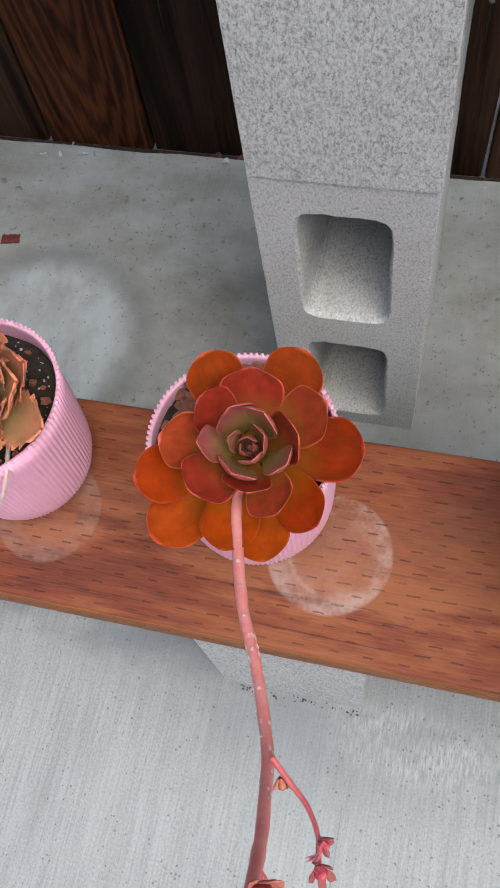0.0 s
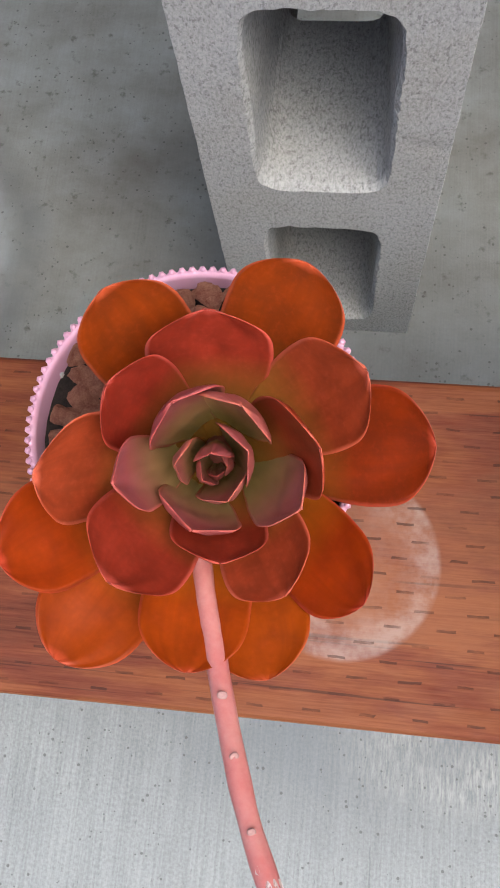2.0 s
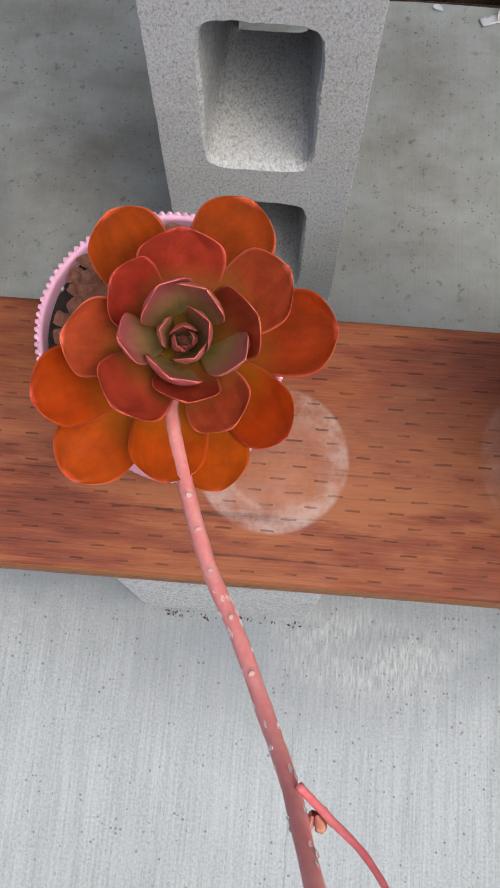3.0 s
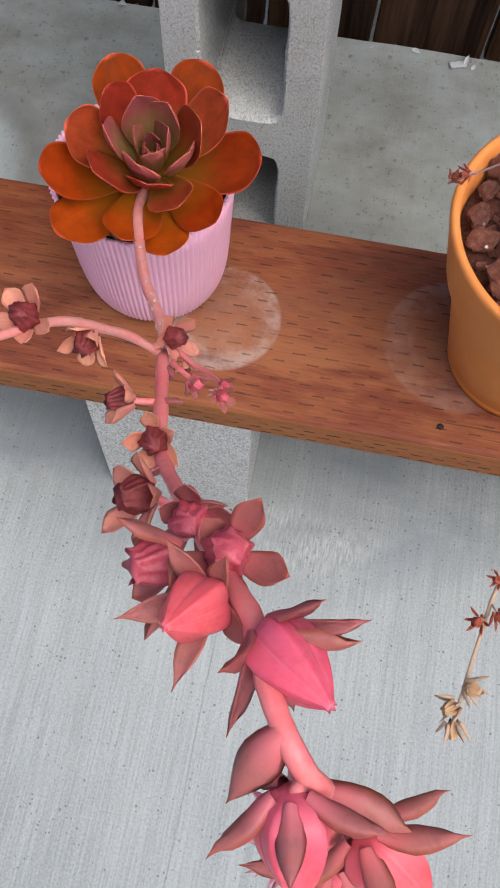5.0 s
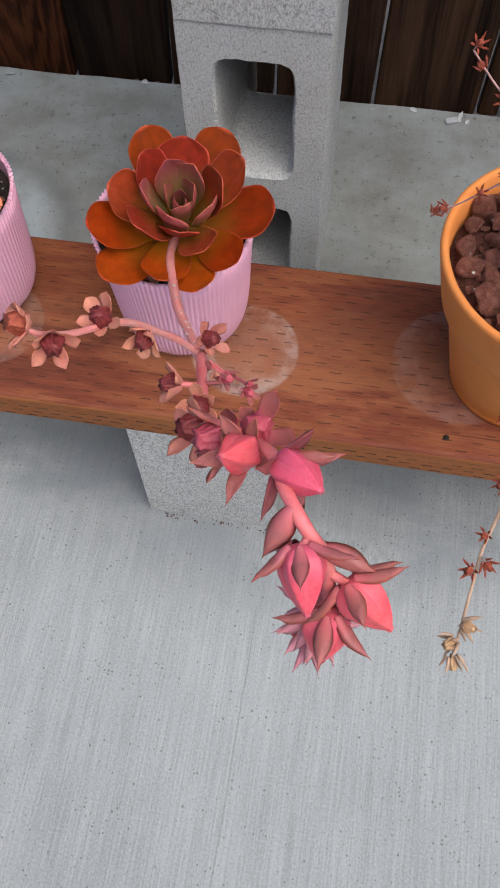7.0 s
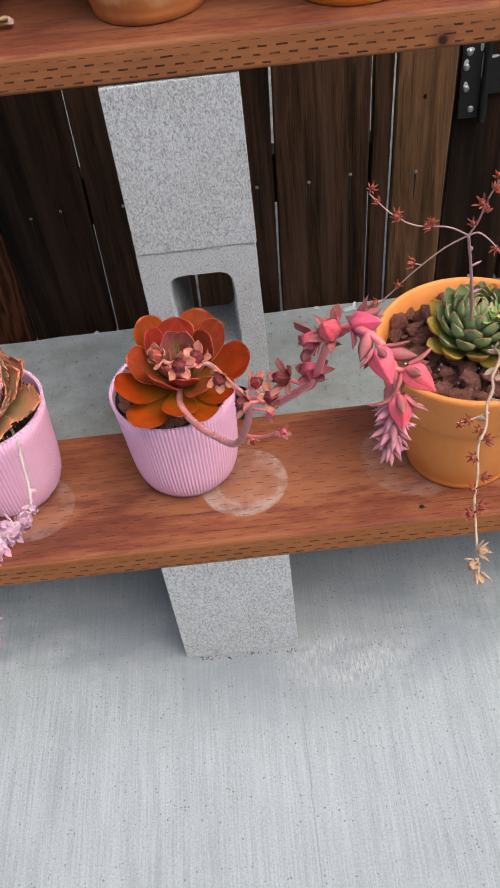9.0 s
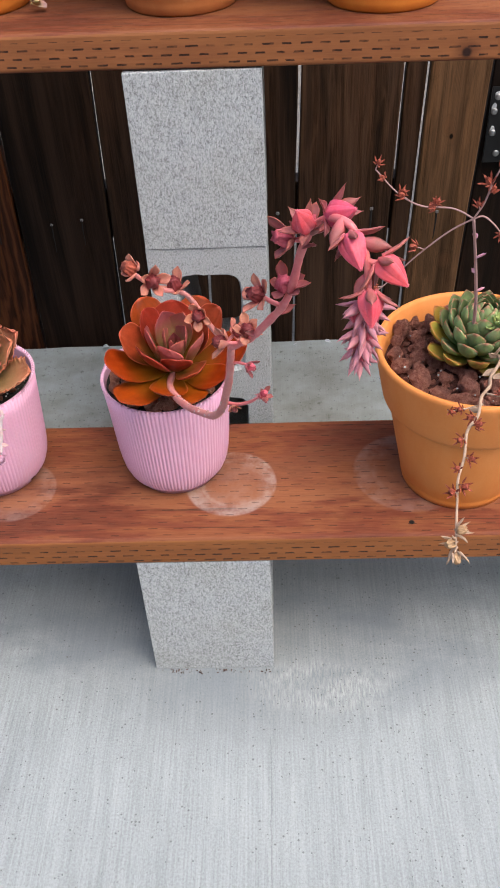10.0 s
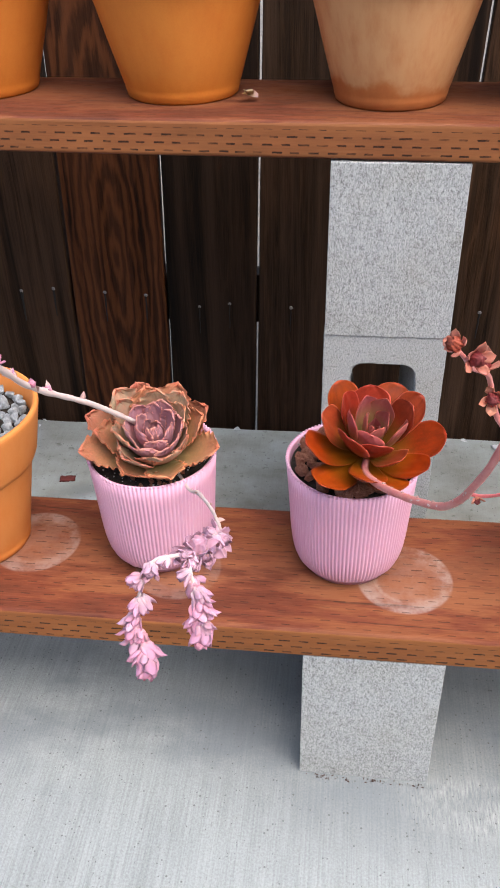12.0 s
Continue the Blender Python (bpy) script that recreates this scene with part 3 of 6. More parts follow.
RUFFLE_OUT = make_leaf("ruffled_outer_leaf", (0.49, 0.215, 0.115), (1.0, 0.29, 0.16), (0.33, 0.32, 0.13), (0.62, 0.215, 0.115), 0.5, 0.90, 0.24, 0.12, 0.85, mottle=0.3)
RUFFLE_MID = make_leaf("ruffled_grey_green_leaf", (0.46, 0.34, 0.22), (1.0, 0.31, 0.19), (0.36, 0.40, 0.19), (0.60, 0.28, 0.19), 0.5, 0.90, 0.14, 0.12, 0.75, mottle=0.3)
RUFFLE_IN = make_leaf("ruffled_inner_leaf", (0.62, 0.29, 0.34), (0.98, 0.38, 0.31), (0.46, 0.36, 0.35), (0.60, 0.30, 0.35), 0.5, 0.88, 0.10, 0.12, 0.55, mottle=0.25)
GREEN_LEAF = make_leaf("grey_green_leaf", (0.23, 0.37, 0.13), (0.62, 0.25, 0.17), (0.28, 0.48, 0.07), (0.34, 0.36, 0.18), 0.5, 0.90, mottle=0.25)
GREEN_OLD = make_leaf("amber_green_leaf", (0.60, 0.33, 0.05), (0.70, 0.26, 0.09), (0.30, 0.42, 0.07), (0.36, 0.40, 0.08), 0.45, 0.86)
LIME_LEAF = make_leaf("lime_green_leaf", (0.48, 0.60, 0.19), (0.58, 0.60, 0.22), (0.44, 0.60, 0.18), (0.56, 0.64, 0.24), 0.5, 0.92)
STEM = make_plain("rose_stem", (0.86, 0.255, 0.24), (0.96, 0.42, 0.38), 60.0, 0.45, bump_s=0.3, dist=0.0006, sss=0.2)
STEM_PINK = make_plain("pink_stem", (0.96, 0.175, 0.20), (1.06, 0.35, 0.34), 80.0, 0.42, sss=0.2)
PALE_STEM = make_plain("pale_pink_stem", (0.88, 0.66, 0.62), (0.96, 0.80, 0.76), 80.0, 0.6, sss=0.15)
PALE_BRACT = make_plain("pale_pink_bract", (0.80, 0.46, 0.43), (0.92, 0.60, 0.55), 120.0, 0.7, sss=0.1)
DRY_STEM = make_plain("dry_straw_stem", (0.52, 0.33, 0.21), (0.66, 0.46, 0.33), 120.0, 0.8)
DRY_MAUVE = make_plain("dry_mauve_stem", (0.52, 0.27, 0.25), (0.70, 0.42, 0.38), 120.0, 0.75)
PETAL = make_leaf("coral_petal", (1.0, 0.085, 0.155), (1.0, 0.20, 0.28), (0.94, 0.16, 0.24), (1.0, 0.21, 0.25), 0.36, 0.9, 0.08, 0.2, mottle=0.45)
SEPAL = make_leaf("mauve_sepal", (0.48, 0.145, 0.155), (0.50, 0.11, 0.085), (0.78, 0.19, 0.23), (0.38, 0.125, 0.105), 0.42, 0.86, 0.14, 0.12, 0.5, mottle=0.5)
YOUNG_SEPAL = make_leaf("pink_young_sepal", (0.92, 0.36, 0.41), (0.84, 0.32, 0.36), (0.92, 0.30, 0.36), (0.82, 0.34, 0.38), 0.5, 0.9, 0.14, 0.15, mottle=0.4)
DRY_SEPAL = make_leaf("peach_dry_sepal", (0.80, 0.285, 0.215), (0.72, 0.19, 0.13), (0.86, 0.29, 0.25), (0.84, 0.37, 0.24), 0.6, 0.9, 0.16, 0.15, mottle=0.45)
DRY_PETAL = make_plain("dark_red_dry_petal", (0.15, 0.014, 0.018), (0.36, 0.055, 0.055), 400.0, 0.6)
MAGENTA = make_plain("magenta_fading_petal", (0.55, 0.045, 0.09), (0.90, 0.18, 0.23), 260.0, 0.5)
RUST_BUD = make_plain("rust_dry_petal", (0.22, 0.028, 0.018), (0.66, 0.15, 0.075), 500.0, 0.7)
STRAW_BUD = make_plain("straw_dry_petal", (0.62, 0.34, 0.17), (0.74, 0.48, 0.26), 400.0, 0.7)
LILAC = make_leaf("lilac_pink_sepal", (0.82, 0.37, 0.53), (0.70, 0.32, 0.47), (0.84, 0.46, 0.55), (0.64, 0.33, 0.48), 0.6, 0.88, 0.18, 0.2)
FADED = make_leaf("faded_lilac_sepal", (0.86, 0.48, 0.62), (0.70, 0.36, 0.50), (0.92, 0.64, 0.68), (0.78, 0.44, 0.57), 0.7, 0.88, 0.25, 0.15)
YELLOW_PETAL = make_leaf("withered_yellow_petal", (0.62, 0.46, 0.20), (0.55, 0.30, 0.34), (0.58, 0.34, 0.36), (0.66, 0.50, 0.24), 0.7, 0.90, 0.15, 0.1)
LILAC_PETAL = make_leaf("lilac_petal", (0.94, 0.36, 0.54), (0.90, 0.36, 0.54), (0.90, 0.46, 0.55), (0.96, 0.46, 0.60), 0.6, 0.92, 0.15, 0.2)
LITTER = make_plain("dead_leaf", (0.035, 0.016, 0.012), (0.17, 0.085, 0.06), 40.0, 0.85)
PAPER = make_plain("white_paper_scrap", (0.62, 0.64, 0.68), (0.78, 0.79, 0.80), 30.0, 0.7)
SCRAP = make_plain("maroon_scrap", (0.13, 0.022, 0.020), (0.22, 0.045, 0.035), 60.0, 0.8)

STUCCO = make_plain("tan_stucco", (0.52, 0.48, 0.42), (0.66, 0.62, 0.55), 9.0, 0.9, bump_s=0.5, dist=0.004)
STRAW_LITTER = make_plain("bleached_straw", (0.30, 0.27, 0.24), (0.58, 0.54, 0.49), 90.0, 0.85)
WORN = make_plain("worn_pale_metal", (0.50, 0.53, 0.56), (0.74, 0.77, 0.80), 250.0, 0.6)

# ---------------------------------------------------------------- building helpers


def part(name, bm, mats, parent=None, label="", at=None, smooth=True):
    """Links a bmesh as one mesh object under a thing or a part."""
    me = bpy.data.meshes.new(name)
    bm.to_mesh(me)
    bm.free()
    for m in mats if isinstance(mats, (list, tuple)) else [mats]:
        me.materials.append(m)
    if smooth:
        me.polygons.foreach_set("use_smooth", [True] * len(me.polygons))
    ob = new(name, me)
    if parent is not None:
        ob.parent = parent
    if at is not None:
        ob.matrix_basis = at
    if label:
        tagged(ob, label)
    return ob


def shared(name, me, parent, at):
    ob = new(name, me)
    ob.parent = parent
    ob.matrix_basis = at
    return ob


def thing(name, place, label, category, group="", kind=""):
    e = new(name)
    e.empty_display_size = 0.02
    e.location = place
    return tagged(e, label, category, group, kind)


def V(*a):
    return Vector(a)


def box(bm, x0, x1, y0, y1, z0, z1, bevel=0.0, seg=2):
    r = bmesh.ops.create_cube(bm, size=1.0)
    vs = r["verts"]
    for v in vs:
        v.co = V((x0 + x1) / 2 + v.co.x * (x1 - x0), (y0 + y1) / 2 + v.co.y * (y1 - y0), (z0 + z1) / 2 + v.co.z * (z1 - z0))
    if bevel:
        es = list({e for v in vs for e in v.link_edges})
        bmesh.ops.bevel(bm, geom=es, offset=bevel, segments=seg, affect="EDGES", profile=0.6)
    return bm


def revolve(bm, profile, seg, shape=None, cap=True, mat=0):
    """Turns (radius, height) pairs round z. shape(angle, radius, height, index) may change the radius and height."""
    rings = []
    for k, (r, z) in enumerate(profile):
        ring = []
        for a in range(seg):
            th = 2 * math.pi * a / seg
            rr, zz = shape(th, r, z, k) if shape else (r, z)
            ring.append(bm.verts.new((rr * math.cos(th), rr * math.sin(th), zz)))
        rings.append(ring)
    for p, q in zip(rings, rings[1:]):
        for a in range(seg):
            f = bm.faces.new((p[a], p[(a + 1) % seg], q[(a + 1) % seg], q[a]))
            f.material_index = mat
    if cap:
        bm.faces.new(rings[0][::-1]).material_index = mat
        bm.faces.new(rings[-1]).material_index = mat
    return rings


def spline(points, steps):
    """A smooth curve through the points."""
    pts = [Vector(p) for p in points]
    ext = [2 * pts[0] - pts[1], *pts, 2 * pts[-1] - pts[-2]]
    out = []
    for i in range(len(pts) - 1):
        a, b, c, d = ext[i : i + 4]
        for k in range(steps):
            t = k / steps
            out.append(0.5 * (2 * b + (c - a) * t + (2 * a - 5 * b + 4 * c - d) * t * t + (3 * b - a - 3 * c + d) * t ** 3))
    out.append(pts[-1])
    return out


def tube(bm, path, r0, r1, seg=10, knots=0.0, seed=0, mat=0):
    rings, side = [], None
    count = len(path)
    for i, p in enumerate(path):
        ahead = (path[min(i + 1, count - 1)] - path[max(i - 1, 0)]).normalized()
        side = ahead.orthogonal() if side is None else side - ahead * side.dot(ahead)
        side.normalize()
        up = ahead.cross(side)
        r = r0 + (r1 - r0) * i / (count - 1)
        r *= 1 + knots * noise.noise(V(i * 0.45, seed * 3.1, 0.3))
        rings.append([bm.verts.new(p + (side * math.cos(2 * math.pi * a / seg) + up * math.sin(2 * math.pi * a / seg)) * r) for a in range(seg)])
    for p, q in zip(rings, rings[1:]):
        for a in range(seg):
            bm.faces.new((p[a], p[(a + 1) % seg], q[(a + 1) % seg], q[a])).material_index = mat
    bm.faces.new(rings[0][::-1]).material_index = mat
    bm.faces.new(rings[-1]).material_index = mat


def round_blade(t):
    """Half width of a spoon-shaped leaf along its length."""
    if t < 0.66:
        return 0.36 + 0.64 * math.sin(math.pi / 2 * t / 0.66) ** 1.3
    return max(0.0, 1 - ((t - 0.66) / 0.34) ** 2.8) ** 0.5


def spoon_blade(t):
    """Half width of a leaf with a narrow foot and a broad, nearly square end."""
    if t < 0.70:
        return 0.30 + 0.70 * math.sin(math.pi / 2 * t / 0.70) ** 1.45
    return max(0.0, 1 - ((t - 0.70) / 0.30) ** 3.2) ** 0.5


def paddle_blade(t):
    """Half width of a broad leaf with a full round end."""
    if t < 0.68:
        return 0.42 + 0.58 * math.sin(math.pi / 2 * t / 0.68) ** 1.3
    return max(0.0, 1 - ((t - 0.68) / 0.32) ** 2.3) ** 0.5


def point_blade(t):
    if t < 0.45:
        return 0.5 + 0.5 * math.sin(math.pi * t / 0.9)
    return max(0.0, 1 - ((t - 0.45) / 0.55) ** 1.7)


def wedge_blade(t):
    """Broad leaf with a blunt, short-pointed end."""
    if t < 0.72:
        return 0.42 + 0.58 * math.sin(math.pi * t / 1.44)
    return max(0.0, 1 - ((t - 0.72) / 0.28) ** 2.3) ** 0.66


def leaf(bm, length, width, blade=round_blade, cup=0.35, curl=0.5, thick=0.003, tip=0.04, ruffle=0.0, seed=0, m=None, mat=0, nu=14, nv=18):
    """A fleshy leaf: base at the origin, blade along +y, upper face to +z, moved by m."""
    m = m or Matrix()
    uv = bm.loops.layers.uv.verify()
    grid = {}
    y, z, ang = 0.0, 0.0, -0.25 * curl
    centre = []
    ts = [1 - (1 - j / nv) ** 1.7 for j in range(nv + 1)]
    for j in range(nv + 1):
        t = ts[j]
        centre.append((y, z, ang))
        ang = -0.25 * curl + curl * t ** 1.6
        step = length * (ts[min(j + 1, nv)] - t)
        y += step * math.cos(ang)
        z += step * math.sin(ang)
    for j in range(nv + 1):
        t = ts[j]
        cy, cz, a = centre[j]
        half = width / 2 * max(blade(t), 0.02)
        for i in range(-nu // 2, nu // 2 + 1):
            s = i / (nu / 2)
            near = max(abs(s), t ** 3)
            frill = ruffle * near ** 3 * (math.sin(t * 34 + seed * 2.3 + s * 3.0) + 0.7 * math.sin(s * 15 + seed * 1.7) * t ** 4)
            wave = 0.45 * frill + 1.6 * ruffle * noise.noise(V(s * 1.6 + seed, t * 2.5, seed * 1.7)) * abs(s)
            x = s * half * (1 + ((0.15 * math.sin(t * 62 + seed * 5 + (2 if s > 0 else 0)) * t * abs(s) ** 3 + 0.06 * noise.noise(V(t * 7, seed, s)) * abs(s)) if ruffle else 0))
            up = cup * half * (abs(s) ** 1.8) * (0.45 + 0.55 * t) + wave + 0.0006 * noise.noise(V(s * 3 + seed, t * 5, 2.0))
            end = tip * length * max(0.0, (t - 0.93) / 0.07) ** 2
            if ruffle:
                end += 1.0 * ruffle * (math.sin(s * 19 + seed * 3) + 0.6 * math.sin(s * 31 + seed)) * max(0.0, (t - 0.72) / 0.28) * (1 - abs(s) ** 4)
            for lower in (0, 1):
                if lower and (abs(i) == nu // 2 or j == nv):
                    grid[i, j, 1] = grid[i, j, 0]
                    continue
                d = -thick * (1 - s * s) ** 0.5 * (1.15 - 0.55 * t) * min(1.0, (1 - t) * 5 + 0.15) if lower else 0.0
                h = up + d
                p = V(x, cy + end * math.cos(a) - h * math.sin(a), cz + end * math.sin(a) + h * math.cos(a))
                grid[i, j, lower] = (bm.verts.new(m @ p), (s * 0.5 + 0.5, t))
    for lower in (0, 1):
        for j in range(nv):
            for i in range(-nu // 2, nu // 2):
                q = [grid[i, j, lower], grid[i + 1, j, lower], grid[i + 1, j + 1, lower], grid[i, j + 1, lower]]
                if lower:
                    q.reverse()
                try:
                    f = bm.faces.new([k[0] for k in q])
                except ValueError:
                    continue
                f.material_index = mat
                for loop, k in zip(f.loops, q):
                    loop[uv].uv = k[1]
    return bm


def frame_on(axis, hint=(1, 0, 0)):
    """Axes of a plant whose middle points along axis: columns u (to the hint's side), v, axis."""
    n = Vector(axis).normalized()
    u = (Vector(hint) - n * n.dot(Vector(hint))).normalized()
    return Matrix((u, n.cross(u), n)).transposed().to_4x4()


def leaf_pose(az, el, out=0.0, up=0.0, roll=0.0):
    """Places a leaf that points outwards at the azimuth az and rises by el degrees, its upper face towards the middle."""
    return pose(0, 0, up, 0, 0, az - 90) @ pose(0, out, 0, el, 0, 0) @ pose(0, 0, 0, 0, roll, 0)


def aim(place, way, spin=0.0):
    """A pose at place whose +z points along way."""
    return Matrix.Translation(place) @ Vector(way).to_track_quat("Z", "Y").to_matrix().to_4x4() @ pose(0, 0, 0, 0, 0, spin)


def flower_mesh(name, kind, seed, petal, sepal, size=1.0):
    """A five-petalled, angular bud in a star of fleshy sepals; axis +z, foot at the origin."""
    bm = bmesh.new()
    rnd = random.Random(seed)
    uv = bm.loops.layers.uv.verify()
    tall, fat, spread, slen, swid = {
        "fresh": (0.0152, 0.0055, 62, 0.0110, 0.0045),
        "dry": (0.0080, 0.0042, 44, 0.0098, 0.0060),
        "star": (0.0058, 0.0026, 40, 0.0068, 0.0017),
        "tassel": (0.0085, 0.0030, 26, 0.0108, 0.0038),
        "soft": (0.0105, 0.0050, 26, 0.0112, 0.0064),
    }[kind]
    tall, fat, slen, swid = (k * size for k in (tall, fat, slen, swid))
    prof = [(0.35, 0.0), (0.74, 0.07), (0.95, 0.17), (1.0, 0.30), (0.96, 0.42), (0.84, 0.56), (0.66, 0.70), (0.45, 0.83), (0.25, 0.93), (0.16, 0.975), (0.14, 1.0)]
    if kind != "fresh":
        prof = [(0.4, 0.0), (0.8, 0.12), (1.0, 0.3), (1.0, 0.52), (0.85, 0.72), (0.66, 0.9), (0.70, 1.0)]
    phase = rnd.uniform(0, 6)

    def facet(th, r, z, k):
        a = (th + phase + 0.12 * z / tall) % (2 * math.pi / 5) - math.pi / 5
        seam = 0.07 * math.exp(-((a / 0.07) ** 2)) if kind == "fresh" else 0.0
        lobe = 0.86 / math.cos(a) - seam + (0.05 * math.cos(10 * a) if kind != "fresh" else 0.0)
        jag = 0.16 * tall * math.cos(5 * th + phase) * (k / len(prof)) ** 4 if kind != "fresh" else (0.035 * tall * abs(a) / 0.63 if k == len(prof) - 1 else 0.0)
        return r * lobe, z + jag

    revolve(bm, [(r * fat, z * tall) for r, z in prof], 60, facet, True, 0)
    for f in bm.faces:
        for loop in f.loops:
            p = loop.vert.co
            near = abs((math.atan2(p.y, p.x) + phase + 0.12 * p.z / tall) % (2 * math.pi / 5) - math.pi / 5) / (math.pi / 5)
            loop[uv].uv = (1.0 - 0.5 * near if kind == "fresh" else 0.5, min(1.0, p.z / tall))
    count = {"star": 6, "tassel": 7}.get(kind, 5)
    for k in range(count):
        el = 90 - spread + rnd.uniform(-16, 16)
        leaf(bm, slen * rnd.uniform(0.55 if kind == "dry" else 0.8, 1.15), swid * rnd.uniform(0.85, 1.1), wedge_blade if kind in ("dry", "soft") else point_blade, 0.45, rnd.uniform(-0.5, 0.35), 0.0011 * size, 0.10,
             0.0, seed + k, leaf_pose(k * 360 / count + rnd.uniform(-10, 10), el, 0.0022 * size, 0.0005), 1, 6, 7)
    me = bpy.data.meshes.new(name)
    bm.to_mesh(me)
    bm.free()
    me.materials.append(petal)
    me.materials.append(sepal)
    me.polygons.foreach_set("use_smooth", [True] * len(me.polygons))
    return me


def stone_mesh(name, seed, mat, rough=0.35):
    bm = bmesh.new()
    bmesh.ops.create_icosphere(bm, subdivisions=3, radius=1.0)
    for v in bm.verts:
        d = v.co.normalized()
        k = 1 + rough * noise.noise(d * 1.3 + V(seed * 5.3, 0, 0)) + 0.6 * rough * noise.noise(d * 3.1 + V(0, seed * 2.7, 0)) + 0.36 * rough * noise.noise(d * 7.5 + V(0, 0, seed * 1.9))
        v.co = d * k
        # a few flat broken faces
        for q in range(8):
            c = Vector((math.sin(seed * 3 + q * 2.1), math.cos(seed * 1.7 + q * 1.3), math.sin(seed + q * 4.4))).normalized()
            over = v.co.dot(c) - 0.66
            if over > 0:
                v.co -= c * over * 0.92
    me = bpy.data.meshes.new(name)
    bm.to_mesh(me)
    bm.free()
    me.materials.append(mat)
    return me


# ---------------------------------------------------------------- ground and fence


def sheet(name, x0, x1, y0, y1, z, mat, label, thick=0.0):
    bm = bmesh.new()
    box(bm, x0, x1, y0, y1, z - max(thick, 0.02), z)
    ob = part(name, bm, mat, smooth=False)
    return tagged(ob, label, name, kind="structure")


sheet("ground", -300, 300, -300, 300, -0.055, DIRT, "bare pale dirt ground around the slab", 0.1)
PAVE_EDGE = 0.679
bm = bmesh.new()
nx = 160
back = [(-4 + 8 * i / nx, PAVE_EDGE + 0.006 * noise.noise(V(i * 0.9, 1, 0)) + 0.004 * noise.noise(V(i * 2.7, 7, 0))) for i in range(nx + 1)]
vs = [bm.verts.new((x, y, 0)) for x, y in back]
lo = [bm.verts.new((x, y, -0.05)) for x, y in back]
fr = [bm.verts.new((x, -5, 0)) for x, y in back]
fl = [bm.verts.new((x, -5, -0.05)) for x, y in back]
for i in range(nx):
    bm.faces.new((fr[i], fr[i + 1], vs[i + 1], vs[i]))
    bm.faces.new((vs[i], vs[i + 1], lo[i + 1], lo[i]))
    bm.faces.new((fl[i], fl[i + 1], fr[i + 1], fr[i]))
bm.faces.new((fr[0], vs[0], lo[0], fl[0]))
bm.faces.new((fr[nx], fl[nx], lo[nx], vs[nx]))
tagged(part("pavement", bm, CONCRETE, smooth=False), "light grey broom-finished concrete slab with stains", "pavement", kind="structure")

# added dark strip: darkens the gap before the fence and carries the litter
bm = bmesh.new()
box(bm, -4, 4, PAVE_EDGE + 0.012, 0.713, -0.05, -0.032)
tagged(part("soil_strip", bm, SOIL, smooth=False), "dark strip added in the gap between the slab and the fence", "soil", kind="structure")

# added unseen wall behind the camera's way: closes the yard, blocks low light
bm = bmesh.new()
box(bm, -6.0, 6.0, -4.4, -4.2, -0.05, 3.0, 0.01)
tagged(part("wall_south", bm, STUCCO, smooth=False), "plain tan stucco wall facing the fence, unseen, added to block low light", "wall", kind="structure")

FENCE_Y = 0.716
LEAN = 0.027  # the boards stand slightly out of plumb
fence = thing("fence", (0, FENCE_Y, 0), "dark brown stained wooden board fence with nails", "fence", kind="structure")


def board(x0, x1, mat, z0, z1, y, parent, seed, nails=()):
    bm = bmesh.new()
    steps = 26
    w, rows = x1 - x0, []
    for k in range(steps + 1):
        z = z0 + (z1 - z0) * k / steps
        a = 0.0016 * noise.noise(V(z * 6, seed * 4.1, 0)) + 0.0012
        c = 0.0016 * noise.noise(V(z * 6, seed * 4.1, 9)) - 0.0012
        dy = 0.0015 * noise.noise(V(z * 3, seed * 2.2, 4))
        e = 0.0022
        xs = [(-w / 2 + a, 0.018), (-w / 2 + a, e), (-w / 2 + a + e, 0), (0, -0.0008 * math.sin(seed)), (w / 2 + c - e, 0), (w / 2 + c, e), (w / 2 + c, 0.018)]
        rows.append([bm.verts.new((x + LEAN * (z - 0.2), yy + dy, z)) for x, yy in xs])
    for p, q in zip(rows, rows[1:]):
        for i in range(6):
            bm.faces.new((p[i], p[i + 1], q[i + 1], q[i]))
        bm.faces.new((p[6], p[0], q[0], q[6]))
    bm.faces.new(rows[-1])
    bm.faces.new(rows[0][::-1])
    ob = part("board", bm, mat, parent, at=pose((x0 + x1) / 2, y, 0), smooth=False)
    for nxp, nz in nails:
        nb = bmesh.new()
        revolve(nb, [(0.0030, 0.0), (0.0031, 0.0005), (0.0024, 0.0011), (0.0008, 0.0014)], 12)
        part("nail", nb, RUSTNAIL, ob, at=pose(nxp - (x0 + x1) / 2, 0.0002, nz, 90))
        run = 0.045 + 0.03 * abs(noise.noise(V(nxp * 31, nz * 17, 2)))
        sb = bmesh.new()
        sides = [[], [], []]
        for q in range(9):
            z = nz - run * q / 8
            hw = (0.0026 - 0.0014 * q / 8) * (1 + 0.4 * noise.noise(V(nxp * 9, q * 0.9, seed)))
            mx = nxp - (x0 + x1) / 2 + LEAN * (z - nz) + 0.0010 * noise.noise(V(q * 0.7, nxp * 20, 5))
            dy = 0.0015 * noise.noise(V(z * 3, seed * 2.2, 4))
            for row, (x, yy) in zip(sides, ((mx - hw, 0.0006), (mx, -0.0011), (mx + hw, 0.0006))):
                row.append(sb.verts.new((x, yy + dy, z)))
        for ra, rb in zip(sides, sides[1:]):
            for q in range(8):
                sb.faces.new((ra[q], rb[q], rb[q + 1], ra[q + 1]))
        part("run_stain", sb, NAIL_RUN, ob, "black iron stain run down from a nail")
    return ob


